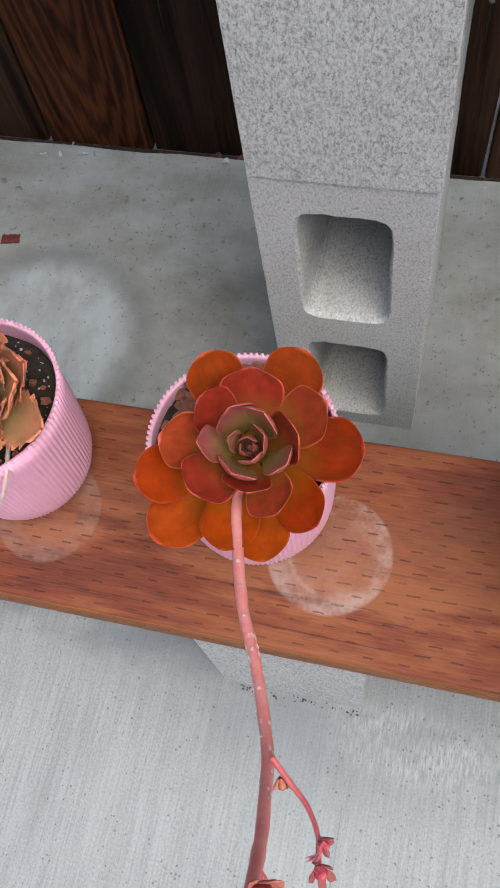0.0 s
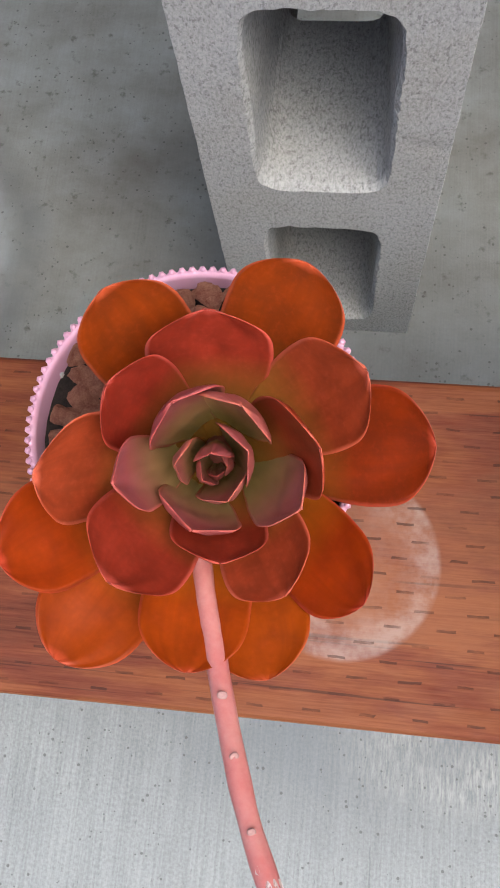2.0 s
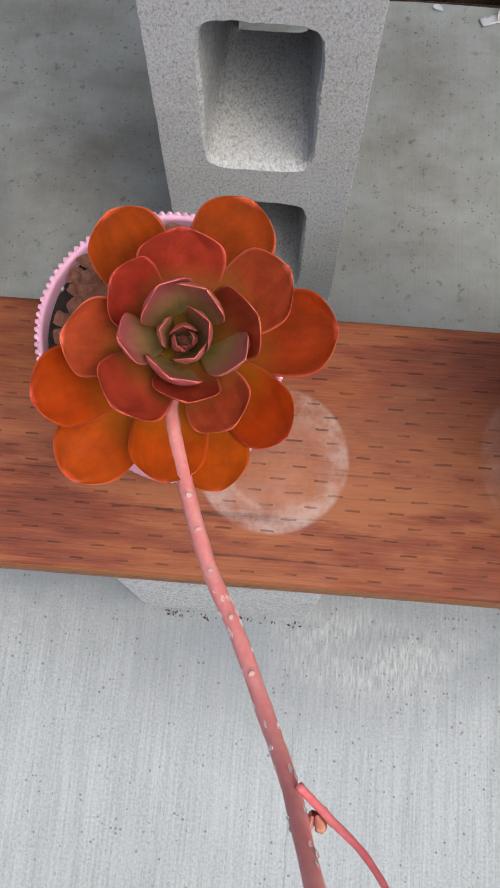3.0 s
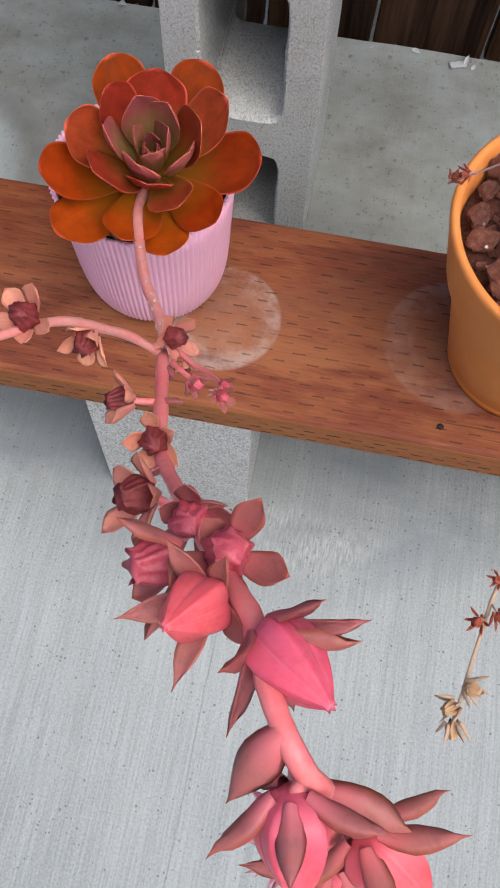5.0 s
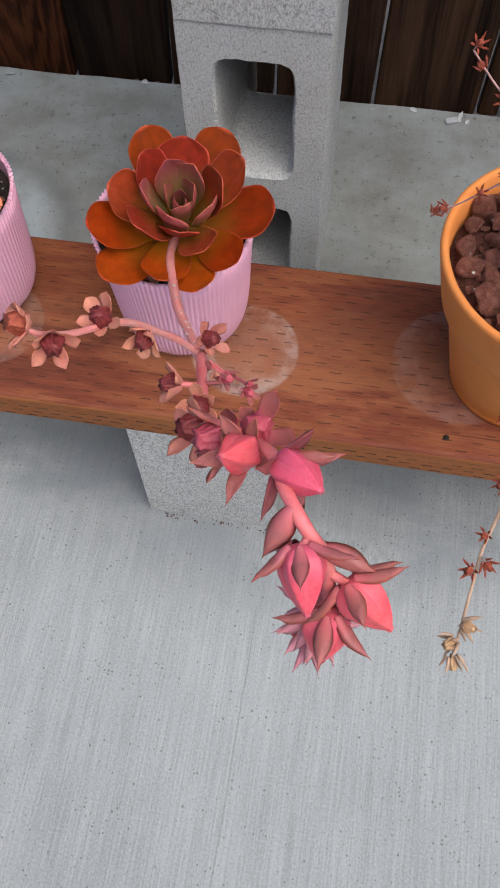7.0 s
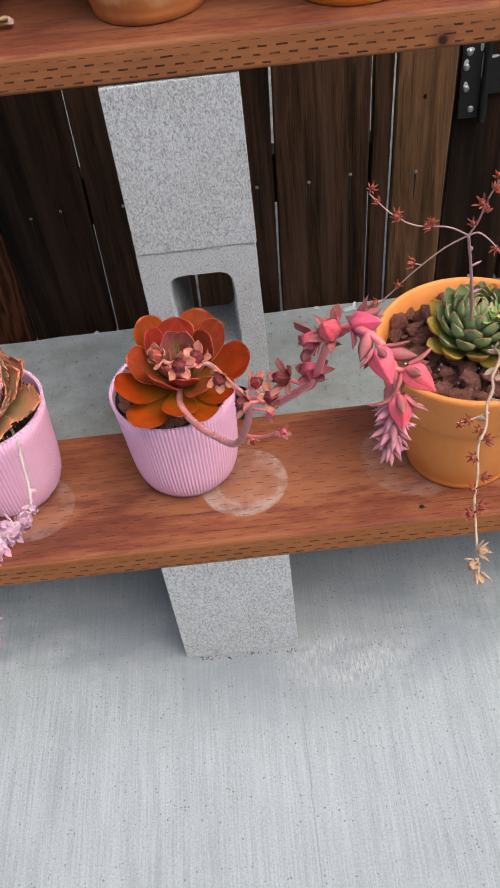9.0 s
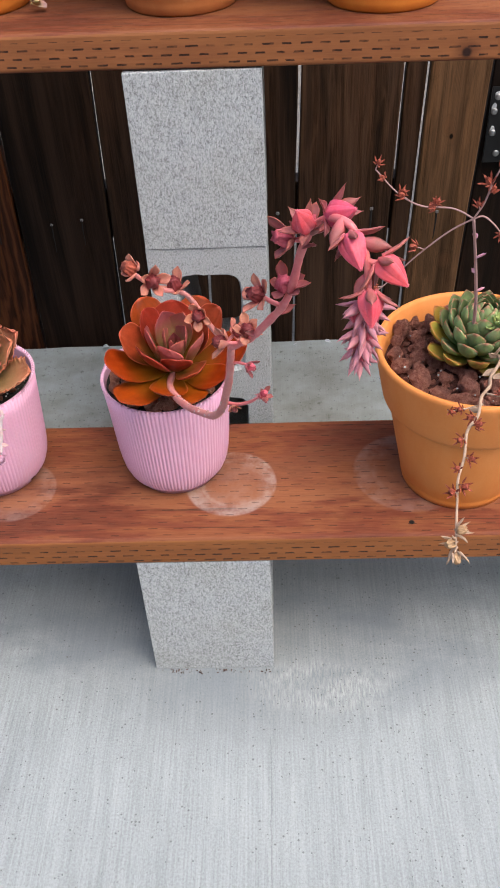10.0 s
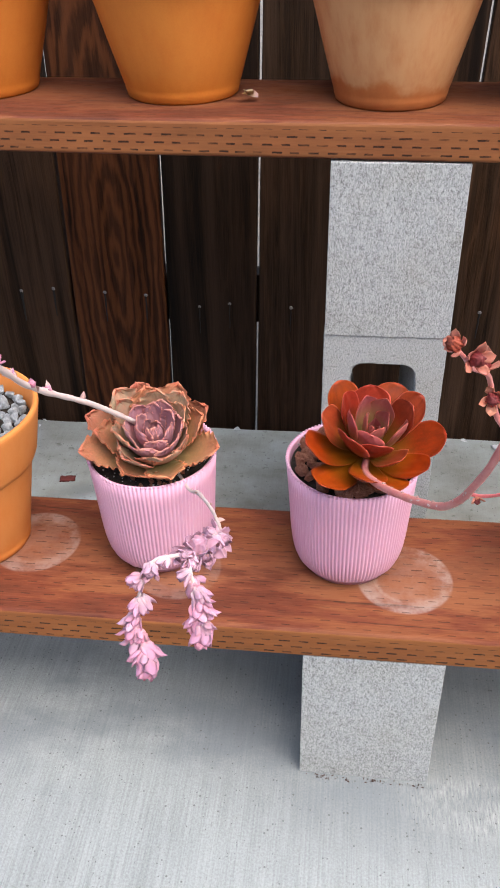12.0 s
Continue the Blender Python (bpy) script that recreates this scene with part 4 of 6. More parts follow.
EDGES = [-2.90, -2.74, -2.58, -2.42, -2.26, -2.10, -1.94, -1.78, -1.62, -1.465, -1.31, -1.155, -0.995, -0.84, -0.68, -0.513, -0.348, -0.193, -0.032, 0.119, 0.275]
for k, (a, c) in enumerate(zip(EDGES, EDGES[1:])):
    wide = c - a
    holes = [(a + wide * 0.36, 0.246 - 0.02 * (k % 2) + 0.004), (a + wide * 0.80, 0.247 - 0.012 * (k % 3))] if k != 17 else [(-0.135, 0.228), (-0.06, 0.226)]
    if k == 16:
        holes = [(-0.291, 0.225), (-0.239, 0.232)]
    if k == 15:
        holes = [(-0.454, 0.246), (-0.383, 0.243)]
    if k == 14:
        holes = [(-0.602, 0.244), (-0.544, 0.250)]
    if k == 18:
        holes = [(0.0, 0.23), (0.089, 0.232)]
    board(a + 0.0012, c - 0.0012, FENCE_RED if k in (15, 12, 4) else FENCE, -0.035, 1.75, 0.0, fence, k - 9, holes)
board(0.2765, 0.3085, FENCE, -0.035, 1.75, 0.004, fence, 21)
board(0.311, 0.402, FENCE_TAN, -0.035, 1.75, -0.004, fence, 22, [(0.351, 0.228)])
for z0, z1 in ((0.188, 0.277), (1.30, 1.39)):
    bm = bmesh.new()
    box(bm, -2.9, 0.31, 0.0195, 0.0575, z0, z1, 0.003)
    part("rail", bm, FENCE, fence, smooth=False)

for k in range(10):
    board(1.325 + 0.16 * k, 1.4826 + 0.16 * k, FENCE, -0.035, 1.75, 0.0, fence, 50 + k)
gate = thing("gate", (0.41, FENCE_Y, 0), "black-brown stained board gate beside the fence", "gate")
GE = [0.4045, 0.520, 0.680, 0.84, 1.0, 1.16, 1.32]
for k, (a, c) in enumerate(zip(GE, GE[1:])):
    board(a - 0.41 + 0.0012, c - 0.41 - 0.0012, FENCE, -0.02, 1.75, 0.012, gate, 31 + k)
bm = bmesh.new()
box(bm, 0.0, 0.91, 0.0315, 0.07, 0.2, 0.29, 0.003)
part("rail", bm, FENCE, gate, smooth=False)

hinge = thing("hinge", (0.452, FENCE_Y, 0.3), "black iron gate hinge with shiny worn screws", "hinge")
bm = bmesh.new()
box(bm, -0.037, -0.004, 0.000, 0.0035, 0.005, 0.122, 0.001)
part("hinge_leaf", bm, IRON, hinge, smooth=False, at=pose(0, 0.005, 0))
bm = bmesh.new()
box(bm, 0.004, 0.075, 0.000, 0.0035, 0.040, 0.100, 0.001)
part("hinge_leaf", bm, IRON, hinge, smooth=False, at=pose(0, 0.005, 0))
bm = bmesh.new()
revolve(bm, [(0.0055, 0.0), (0.006, 0.002), (0.006, 0.124), (0.0072, 0.126), (0.0072, 0.131), (0.004, 0.134)], 16)
part("knuckle", bm, IRON, hinge, at=pose(0, 0.001, 0))
for sx, sz in ((-0.027, 0.108), (-0.030, 0.086), (-0.028, 0.053), (-0.018, 0.020), (0.026, 0.086), (0.028, 0.058), (0.056, 0.086), (0.058, 0.056)):
    bm = bmesh.new()
    revolve(bm, [(0.0052, 0.0), (0.0052, 0.0008), (0.0040, 0.0020), (0.0016, 0.0026)], 14)
    part("screw", bm, ZINC, hinge, at=pose(sx, 0.0048, sz, 90))

# pale places where the black paint has worn off round the screws
for k, (sx, sz, w, h) in enumerate(((-0.026, 0.112, 0.012, 0.007), (-0.031, 0.090, 0.007, 0.017), (-0.029, 0.056, 0.007, 0.015), (-0.009, 0.116, 0.005, 0.016), (-0.005, 0.085, 0.004, 0.040), (0.010, 0.098, 0.016, 0.004), (0.060, 0.060, 0.008, 0.012))):
    bm = bmesh.new()
    rim = [bm.verts.new((0.5 * w * math.cos(a) * (1 + 0.35 * noise.noise(V(math.cos(a) * 2, math.sin(a) * 2, k))), -0.0006, 0.5 * h * math.sin(a) * (1 + 0.35 * noise.noise(V(math.sin(a) * 2, math.cos(a) * 2, k + 5))))) for a in (2 * math.pi * i / 18 for i in range(18))]
    low = [bm.verts.new((v.co.x * 1.05, 0.0006, v.co.z * 1.05)) for v in rim]
    bm.faces.new(rim)
    for i in range(18):
        bm.faces.new((rim[i], low[i], low[(i + 1) % 18], rim[(i + 1) % 18]))
    bmesh.ops.recalc_face_normals(bm, faces=bm.faces)
    part("worn_patch", bm, WORN, hinge, "pale bare patch in the black paint", smooth=False, at=pose(sx, 0.0046, sz))

# ---------------------------------------------------------------- concrete blocks


def cored_block(bm, length, width, depth, cores, hole_l, hole_w, seed, shift=(0.0, 0.0), taper=1.0):
    """A hollow block: the face is length (local z) by width (local x), the cores run through the depth (local y)."""
    cell = length / cores
    angles = sorted({2 * math.pi * k / 112 for k in range(112)} | {math.atan2(sz * cell / 2, sx * width / 2) % (2 * math.pi) for sx in (1, -1) for sz in (1, -1)})
    for c in range(cores):
        cz = cell * (c + 0.5)
        loops = {}
        for yy in (0.0, depth):
            outer, inner, lip = [], [], []
            hw, iz = hole_w * (1.0 if yy == 0 else taper), cz + shift[c]
            for th in angles:
                dx, dz = math.cos(th), math.sin(th)
                k = min(width / 2 / max(abs(dx), 1e-9), cell / 2 / max(abs(dz), 1e-9))
                outer.append(bm.verts.new((dx * k, yy, cz + dz * k)))
                p = 7.0
                g = (abs(dx / (hw / 2)) ** p + abs(dz / (hole_l / 2)) ** p) ** (-1 / p)
                j = 0.0012 * noise.noise(V(th * 9, c * 3 + seed, yy * 5)) + 0.0022 * noise.noise(V(th * 31, c + seed, yy * 9)) * (1.0 if dz > 0 else 0.5)
                inner.append(bm.verts.new((dx * (g + j), yy, iz + dz * (g + j))))
                lip.append(bm.verts.new((dx * (g - 0.003), yy + (0.004 if yy == 0 else -0.004), iz + dz * (g - 0.003))))
            loops[yy] = (outer, inner, lip)
        count = len(angles)
        for k in range(count):
            q = (k + 1) % count
            o0, i0, l0 = loops[0.0]
            o1, i1, l1 = loops[depth]
            bm.faces.new((o0[k], i0[k], i0[q], o0[q]))
            bm.faces.new((i0[k], l0[k], l0[q], i0[q]))
            bm.faces.new((l0[k], l1[k], l1[q], l0[q]))
            bm.faces.new((l1[k], i1[k], i1[q], l1[q]))
            bm.faces.new((i1[k], o1[k], o1[q], i1[q]))
            mid = (o0[k].co + o0[q].co) / 2
            inside = (c > 0 and abs(mid.z - cell * c) < 1e-6) or (c < cores - 1 and abs(mid.z - cell * (c + 1)) < 1e-6)
            if not inside:
                bm.faces.new((o0[q], o1[q], o1[k], o0[k]))
    bmesh.ops.remove_doubles(bm, verts=bm.verts, dist=1e-6)
    bmesh.ops.recalc_face_normals(bm, faces=bm.faces)
    es = [e for e in bm.edges if len(e.link_faces) == 2 and e.calc_face_angle(0) > 1.2 and all(abs(abs(v.co.x) - width / 2) < 1e-5 or v.co.z < 1e-5 or v.co.z > length - 1e-5 for v in e.verts)]
    bmesh.ops.bevel(bm, geom=es, offset=0.0009, segments=2, affect="EDGES", profile=0.55)
    for v in bm.verts:
        v.co += V(noise.noise(v.co * 90), noise.noise(v.co * 90 + V(9, 0, 0)), noise.noise(v.co * 90 + V(0, 9, 0))) * 0.0005
    return bm


BW = 0.143
bm = cored_block(bmesh.new(), 0.396, BW, 0.194, 2, 0.147, 0.081, 3, (-0.0025, -0.0105), 0.86)
tall = part("concrete_block", bm, CMU_SMOOTH, at=pose(0.003, 0.313, 0), smooth=False)
tagged(tall, "grey hollow concrete block on end, cores showing", "concrete block", "concrete blocks of the shelf")
# the web between the cores is knocked out at the back
bm = bmesh.new()
box(bm, -0.031, 0.035, 0.123, 0.250, 0.085, 0.300, 0.008)
knock = part("web_cut", bm, CMU_SMOOTH, at=pose(0.003, 0.313, 0), smooth=False)
carve = tall.modifiers.new("knock_out", "BOOLEAN")
carve.object, carve.operation, carve.solver = knock, "DIFFERENCE", "EXACT"
bpy.context.view_layer.update()
carved = bpy.data.meshes.new_from_object(tall.evaluated_get(bpy.context.evaluated_depsgraph_get()))
tall.modifiers.clear()
tall.data = carved
bpy.data.objects.remove(knock)
bm = cored_block(bmesh.new(), 0.194, BW, 0.1998, 1, 0.110, 0.083, 8)
tagged(part("concrete_block", bm, CMU, at=pose(0.004, 0.3116, 0.3962) @ pose(0, 0.194, 0, 90), smooth=False),
       "speckled grey concrete half block under the upper plank", "concrete block", "concrete blocks of the shelf")
bm = cored_block(bmesh.new(), 0.194, BW, 0.194, 1, 0.110, 0.083, 5)
tagged(part("concrete_block", bm, CMU, at=pose(0, 0.0012, 0.0, -1.3) @ pose(0, 0.194, 0.0, 90), smooth=False),
       "speckled grey concrete half block holding the lower plank", "concrete block", "concrete blocks of the shelf")

# ---------------------------------------------------------------- planks


def plank(length, mat, at, label):
    bm = bmesh.new()
    w, t, e = 0.184, 0.038, 0.0045
    n = 70
    prof = []
    for cy, cz, a0 in ((w / 2 - e, t / 2 - e, 0), (-w / 2 + e, t / 2 - e, 90), (-w / 2 + e, -t / 2 + e, 180), (w / 2 - e, -t / 2 + e, 270)):
        for k in range(4):
            a = radians(a0 + 30 * k)
            prof.append((cy + e * math.cos(a), cz + e * math.sin(a)))
    rows = []
    for i in range(n + 1):
        x = -length / 2 + length * i / n
        rows.append([bm.verts.new((x, y + 0.0007 * noise.noise(V(x * 5, k * 0.3, 2)), z + 0.0004 * noise.noise(V(x * 4, y * 20, 5)))) for k, (y, z) in enumerate(prof)])
    for p, q in zip(rows, rows[1:]):
        for k in range(len(prof)):
            bm.faces.new((p[k], p[(k + 1) % len(prof)], q[(k + 1) % len(prof)], q[k]))
    bm.faces.new(rows[0][::-1])
    bm.faces.new(rows[-1])
    bmesh.ops.recalc_face_normals(bm, faces=bm.faces)
    return tagged(part("wooden_plank", bm, mat, at=at, smooth=False), label, "plank", "shelf planks")


plank(1.73, PLANK_LOW, pose(-0.085, 0.0962, 0.194 + 0.0193), "red-brown treated plank with incised cuts and pot rings")
plank(1.76, PLANK_UP, pose(-0.10, 0.408, 0.5968 + 0.0195, 0, 0, -1.9), "red-brown treated upper plank carrying clay pots")
TOP = 0.2325
TOP2 = 0.6353

# ---------------------------------------------------------------- pots


def ribbed_pot(place, label, spin, notch=False):
    pot = thing("plant_pot", place, label, "plant pot", "pink plant pots")
    bm = bmesh.new()
    prof = [(0.0535, 0.0125), (0.0568, 0.022), (0.0588, 0.034), (0.0602, 0.050), (0.0613, 0.070), (0.0625, 0.090), (0.0640, 0.112), (0.0655, 0.1315)]
    ribs = 98

    def rib(th, r, z, k):
        c = abs(math.sin(ribs * th / 2))
        return r + 0.0013 * (c - 0.3), z + (0.0004 * c if k == len(prof) - 1 else 0)

    outer = revolve(bm, prof, ribs * 6, rib, False)
    inner = revolve(bm, [(0.0634, 0.1314), (0.0628, 0.1290), (0.0618, 0.110), (0.0606, 0.085), (0.030, 0.083)], ribs * 6, None, False)
    for a in range(ribs * 6):
        q = (a + 1) % (ribs * 6)
        bm.faces.new((outer[-1][a], outer[-1][q], inner[0][q], inner[0][a]))
    turn = pose(0, 0, 0, 0, 0, spin)
    part("pot_body", bm, PINK, pot, at=turn)
    bm = bmesh.new()
    revolve(bm, [(0.020, 0.003), (0.0425, 0.003), (0.0432, 0.0), (0.0455, 0.0), (0.0462, 0.0045), (0.0490, 0.0065), (0.0530, 0.0122), (0.0500, 0.0126)], ribs * 6,
            lambda th, r, z, k: (r, z + (0.0055 if notch and k in (2, 3) and abs(math.sin(th * 2 + 0.6)) > 0.985 else 0)), False)
    part("foot", bm, PINK, pot, "smooth pink foot ring", at=turn)
    bm = bmesh.new()
    bead = bmesh.ops.create_icosphere(bm, subdivisions=1, radius=0.00155)
    src = [v.co.copy() for v in bead["verts"]]
    bm.clear()
    for k in range(ribs):
        th = 2 * math.pi * (k + 0.5) / ribs
        made = bmesh.ops.create_icosphere(bm, subdivisions=1, radius=0.00155)
        for v in made["verts"]:
            v.co += V(0.0657 * math.cos(th), 0.0657 * math.sin(th), 0.1313)
    part("rim", bm, PINK, pot, "beaded pink rim", at=turn)
    return pot


CLAY_BODY = [(0.0585, 0.0), (0.0612, 0.0022), (0.0622, 0.010), (0.0620, 0.0125), (0.0628, 0.0150), (0.0700, 0.062), (0.0762, 0.106), (0.0785, 0.122), (0.070, 0.122), (0.040, 0.110)]
CLAY_RIM = [(0.0770, 0.1080), (0.0792, 0.1088), (0.0812, 0.1112), (0.0822, 0.1150), (0.0848, 0.135), (0.0876, 0.158), (0.0884, 0.1640), (0.0878, 0.1668), (0.0860, 0.1682), (0.0835, 0.1678), (0.0818, 0.1655),
            (0.0790, 0.1350), (0.0765, 0.1085)]


WIDE_BODY = [(0.0560, 0.0), (0.0590, 0.002), (0.0605, 0.009), (0.0601, 0.0115), (0.0612, 0.014), (0.0715, 0.065), (0.0800, 0.108), (0.0822, 0.120), (0.073, 0.120), (0.040, 0.110)]
WIDE_RIM = [(0.0800, 0.1050), (0.0826, 0.1075), (0.0852, 0.1108), (0.0868, 0.1150), (0.0915, 0.138), (0.0956, 0.159), (0.0970, 0.1650), (0.0968, 0.1682), (0.0952, 0.1700), (0.0925, 0.1697), (0.0905, 0.1670),
            (0.0868, 0.1380), (0.0822, 0.1070)]


def clay_pot(place, label, mat, scale=1.0, flare=1.0, tall=1.0, group="clay pots", wide=False):
    """Turned clay pot; flare: how strongly the sides widen upwards."""
    pot = thing("plant_pot", place, label, "plant pot", group)
    for name, prof in (("pot_body", WIDE_BODY if wide else CLAY_BODY), ("rim", WIDE_RIM if wide else CLAY_RIM)):
        bm = bmesh.new()
        pts = [((r + (flare - 1) * 0.16 * max(0.0, z)) * scale, z * scale * tall) for r, z in prof]
        revolve(bm, pts, 96, lambda th, r, z, k: (r * (1 + 0.004 * noise.noise(V(math.cos(th), math.sin(th), z * 8))), z), name == "pot_body")
        if name == "rim":
            bmesh.ops.recalc_face_normals(bm, faces=bm.faces)
        part(name, bm, mat, pot)
    return pot


POT_A = (-0.031, 0.117, TOP)
POT_B = (-0.235, 0.117, TOP)
POT_C = (0.277, 0.097, TOP)
POT_D = (-0.443, 0.110, TOP)
ribbed_pot(POT_A, "pink ribbed plastic pot with a rust-red succulent", 0)
ribbed_pot(POT_B, "pink ribbed plastic pot with notched foot", 40, True)
clay_pot(POT_C, "orange terracotta pot filled with lava rock", CLAY, 1.0, 1.0, 1.0, wide=True)
clay_pot(POT_D, "orange terracotta pot filled with grey gravel", CLAY, 0.95, 1.0, 1.08, wide=True)
UP_POTS = "clay pots on the upper plank"
clay_pot((-0.240, 0.434, TOP2), "bright orange terracotta pot on the upper plank", CLAY_UP, 1.02, 1.9, 1.0, UP_POTS)
clay_pot((-0.008, 0.412, TOP2), "lime-bloomed pale terracotta pot on the upper plank", CLAY_PALE, 0.97, 1.9, 1.05, UP_POTS)
clay_pot((0.203, 0.393, TOP2), "orange terracotta pot on the upper plank", CLAY_UP, 0.96, 1.9, 1.05, UP_POTS)
clay_pot((-0.478, 0.445, TOP2), "dull orange terracotta pot on the upper plank", CLAY_UP, 1.0, 1.9, 1.0, UP_POTS)

# ---------------------------------------------------------------- what fills the pots


def soil_bed(place, radius, dome, mat, name, label, seed):
    bm = bmesh.new()
    rings = revolve(bm, [(radius * k / 9, dome * (1 - (k / 9) ** 2)) for k in range(9, 0, -1)], 48,
                    lambda th, r, z, k: (r, z + 0.0022 * noise.noise(V(r * 90 * math.cos(th) + seed, r * 90 * math.sin(th), 1))), False)
    bm.faces.new(rings[-1])
    low = [bm.verts.new((v.co.x * 0.98, v.co.y * 0.98, -0.030)) for v in rings[0]]
    for a in range(48):
        bm.faces.new((low[a], low[(a + 1) % 48], rings[0][(a + 1) % 48], rings[0][a]))
    return tagged(part(name, bm, mat, at=pose(*place)), label, "soil")


def stones(bed, meshes, name, count, radius, size, seed, lift, gap=0.8, sink=0.35):
    rnd = random.Random(seed)
    done = []
    tries = 0
    while len(done) < count and tries < 9000:
        tries += 1
        r, a = radius * math.sqrt(rnd.random()), rnd.uniform(0, 2 * math.pi)
        x, y, s = r * math.cos(a), r * math.sin(a), rnd.uniform(*size)
        if any((x - p) ** 2 + (y - q) ** 2 < (gap * (s + o)) ** 2 for p, q, o in done):
            continue
        done.append((x, y, s))
        m = pose(x, y, lift(x, y) + s * sink, rnd.uniform(0, 360), rnd.uniform(0, 360), rnd.uniform(0, 360))
        shared(name, meshes[len(done) % len(meshes)], bed, m @ Matrix.Diagonal((s * rnd.uniform(0.8, 1.2), s * rnd.uniform(0.8, 1.2), s * rnd.uniform(0.7, 1.0), 1)))


lava = [stone_mesh("lava_rock", k + 1, LAVA, 0.42) for k in range(6)]
redrock = [stone_mesh("red_rock", k + 11, PINK_ROCK, 0.40) for k in range(5)]
gravel = [stone_mesh("gravel_stone", k + 21, GRAVEL, 0.30) for k in range(5)]
perl = [stone_mesh("perlite_grain", 31, PERLITE, 0.3)]

bed = soil_bed((POT_A[0], POT_A[1], TOP + 0.1235), 0.0615, 0.004, SOIL, "potting_soil", "dark soil with red-brown rocks in a pink pot", 1)
stones(bed, redrock, "rock", 90, 0.057, (0.0050, 0.0095), 4, lambda x, y: 0.005, 0.62)
stones(bed, perl, "perlite_grain", 26, 0.058, (0.0008, 0.0018), 5, lambda x, y: 0.009, 1.0)
bed = soil_bed((POT_B[0], POT_B[1], TOP + 0.116), 0.0615, 0.004, SOIL, "potting_soil", "dark gritty potting soil flecked with perlite", 2)
stones(bed, redrock, "rock", 45, 0.056, (0.0020, 0.0042), 6, lambda x, y: 0.003, 0.8)
stones(bed, perl, "perlite_grain", 140, 0.058, (0.0005, 0.0012), 7, lambda x, y: 0.004, 1.0)
bed = soil_bed((POT_C[0], POT_C[1], TOP + 0.146), 0.0865, 0.005, LAVA_GRIT, "lava_rock_mulch", "rough red-brown lava rock filling a clay pot", 3)
stones(bed, lava, "rock", 75, 0.079, (0.0085, 0.0125), 8, lambda x, y: 0.005 + 0.003 * noise.noise(V(x * 60, y * 60, 0)), 0.84, 0.62)
stones(bed, lava, "rock", 160, 0.082, (0.0030, 0.0055), 28, lambda x, y: 0.004, 0.9)
stones(bed, perl, "perlite_grain", 40, 0.078, (0.0008, 0.0017), 9, lambda x, y: 0.014, 1.0)
bed = soil_bed((POT_D[0], POT_D[1], TOP + 0.148), 0.0815, 0.004, SOIL, "gravel_mulch", "blue-grey gravel filling a clay pot", 4)
stones(bed, gravel, "stone", 150, 0.077, (0.0045, 0.0075), 10, lambda x, y: 0.004, 0.68)

# ---------------------------------------------------------------- rust-red succulent in the pink pot


def add_leaf(plant, name, mat, m, length, width, **kw):
    bm = bmesh.new()
    leaf(bm, length, width, **kw)
    return part(name, bm, mat, plant, at=m)


HEART = V(-0.018, 0.103, 0.382)
rust = thing("succulent", HEART, "rust-red rosette succulent with glossy spoon-shaped leaves", "succulent")
F = frame_on((0.12, -0.36, 0.92))
# azimuth, rise, length, width
OUTER = [(125, 33, 0.073, 0.037, 4), (68, 25, 0.073, 0.040, -4), (8, 26, 0.075, 0.041, 0), (-39, 38, 0.076, 0.033, 8), (-73, 34, 0.080, 0.036, 0), (-95, 40, 0.079, 0.036, 0), (-126, 27, 0.087, 0.038, 6), (-154, 37, 0.085, 0.037, -4)]
MIDDLE = [(96, 41, 0.057, 0.040, 0), (37, 45, 0.069, 0.036, -8), (143, 55, 0.062, 0.032, 12), (-178, 47, 0.069, 0.036, -12), (-132, 58, 0.070, 0.036, 4), (-57, 48, 0.058, 0.032, 8), (-84, 64, 0.052, 0.031, -6), (22, 66, 0.068, 0.034, 6)]
INNER = [(70, 76, 0.049, 0.027, -10), (122, 74, 0.050, 0.029, 12), (-174, 72, 0.055, 0.023, 14), (-108, 80, 0.042, 0.028, -4), (-16, 73, 0.054, 0.024, -16)]
CORE = [(38, 80, 0.044, 0.022, -10), (165, 82, 0.046, 0.014, 10), (-60, 84, 0.040, 0.018, 0), (100, 84, 0.036, 0.013, 0), (-140, 86, 0.034, 0.010, 0), (15, 86, 0.030, 0.008, 0), (-80, 88, 0.026, 0.006, 0)]
for k, (az, el, ln, wd, roll) in enumerate(OUTER):
    add_leaf(rust, "leaf", OLD_LEAF if 3 <= k <= 7 else RUST_LEAF, F @ leaf_pose(az, el, 0.004, -0.004, roll), ln, wd, blade=spoon_blade, cup=0.18, curl=0.35, thick=0.0042, tip=0.018, seed=k, nu=20, nv=26)
for k, (az, el, ln, wd, roll) in enumerate(MIDDLE):
    add_leaf(rust, "leaf", MID_LEAF, F @ leaf_pose(az, el, 0.006, 0.005, roll), ln, wd, blade=spoon_blade, cup=0.24, curl=0.36, thick=0.0038, tip=0.030, seed=k + 10, nu=20, nv=26)
for k, (az, el, ln, wd, roll) in enumerate(INNER):
    add_leaf(rust, "leaf", YOUNG_LEAF, F @ leaf_pose(az, el, 0.0115, 0.013, roll), ln, wd, blade=wedge_blade, cup=0.34, curl=0.24, thick=0.0036, tip=0.035, seed=k + 20, nu=20, nv=26)
for k, (az, el, ln, wd, roll) in enumerate(CORE):
    add_leaf(rust, "leaf", YOUNG_LEAF, F @ leaf_pose(az, el, 0.0055 if k < 3 else 0.0025, 0.014, roll), ln, wd, blade=wedge_blade, cup=0.50, curl=0.16, thick=0.0026, tip=0.04, seed=k + 30)
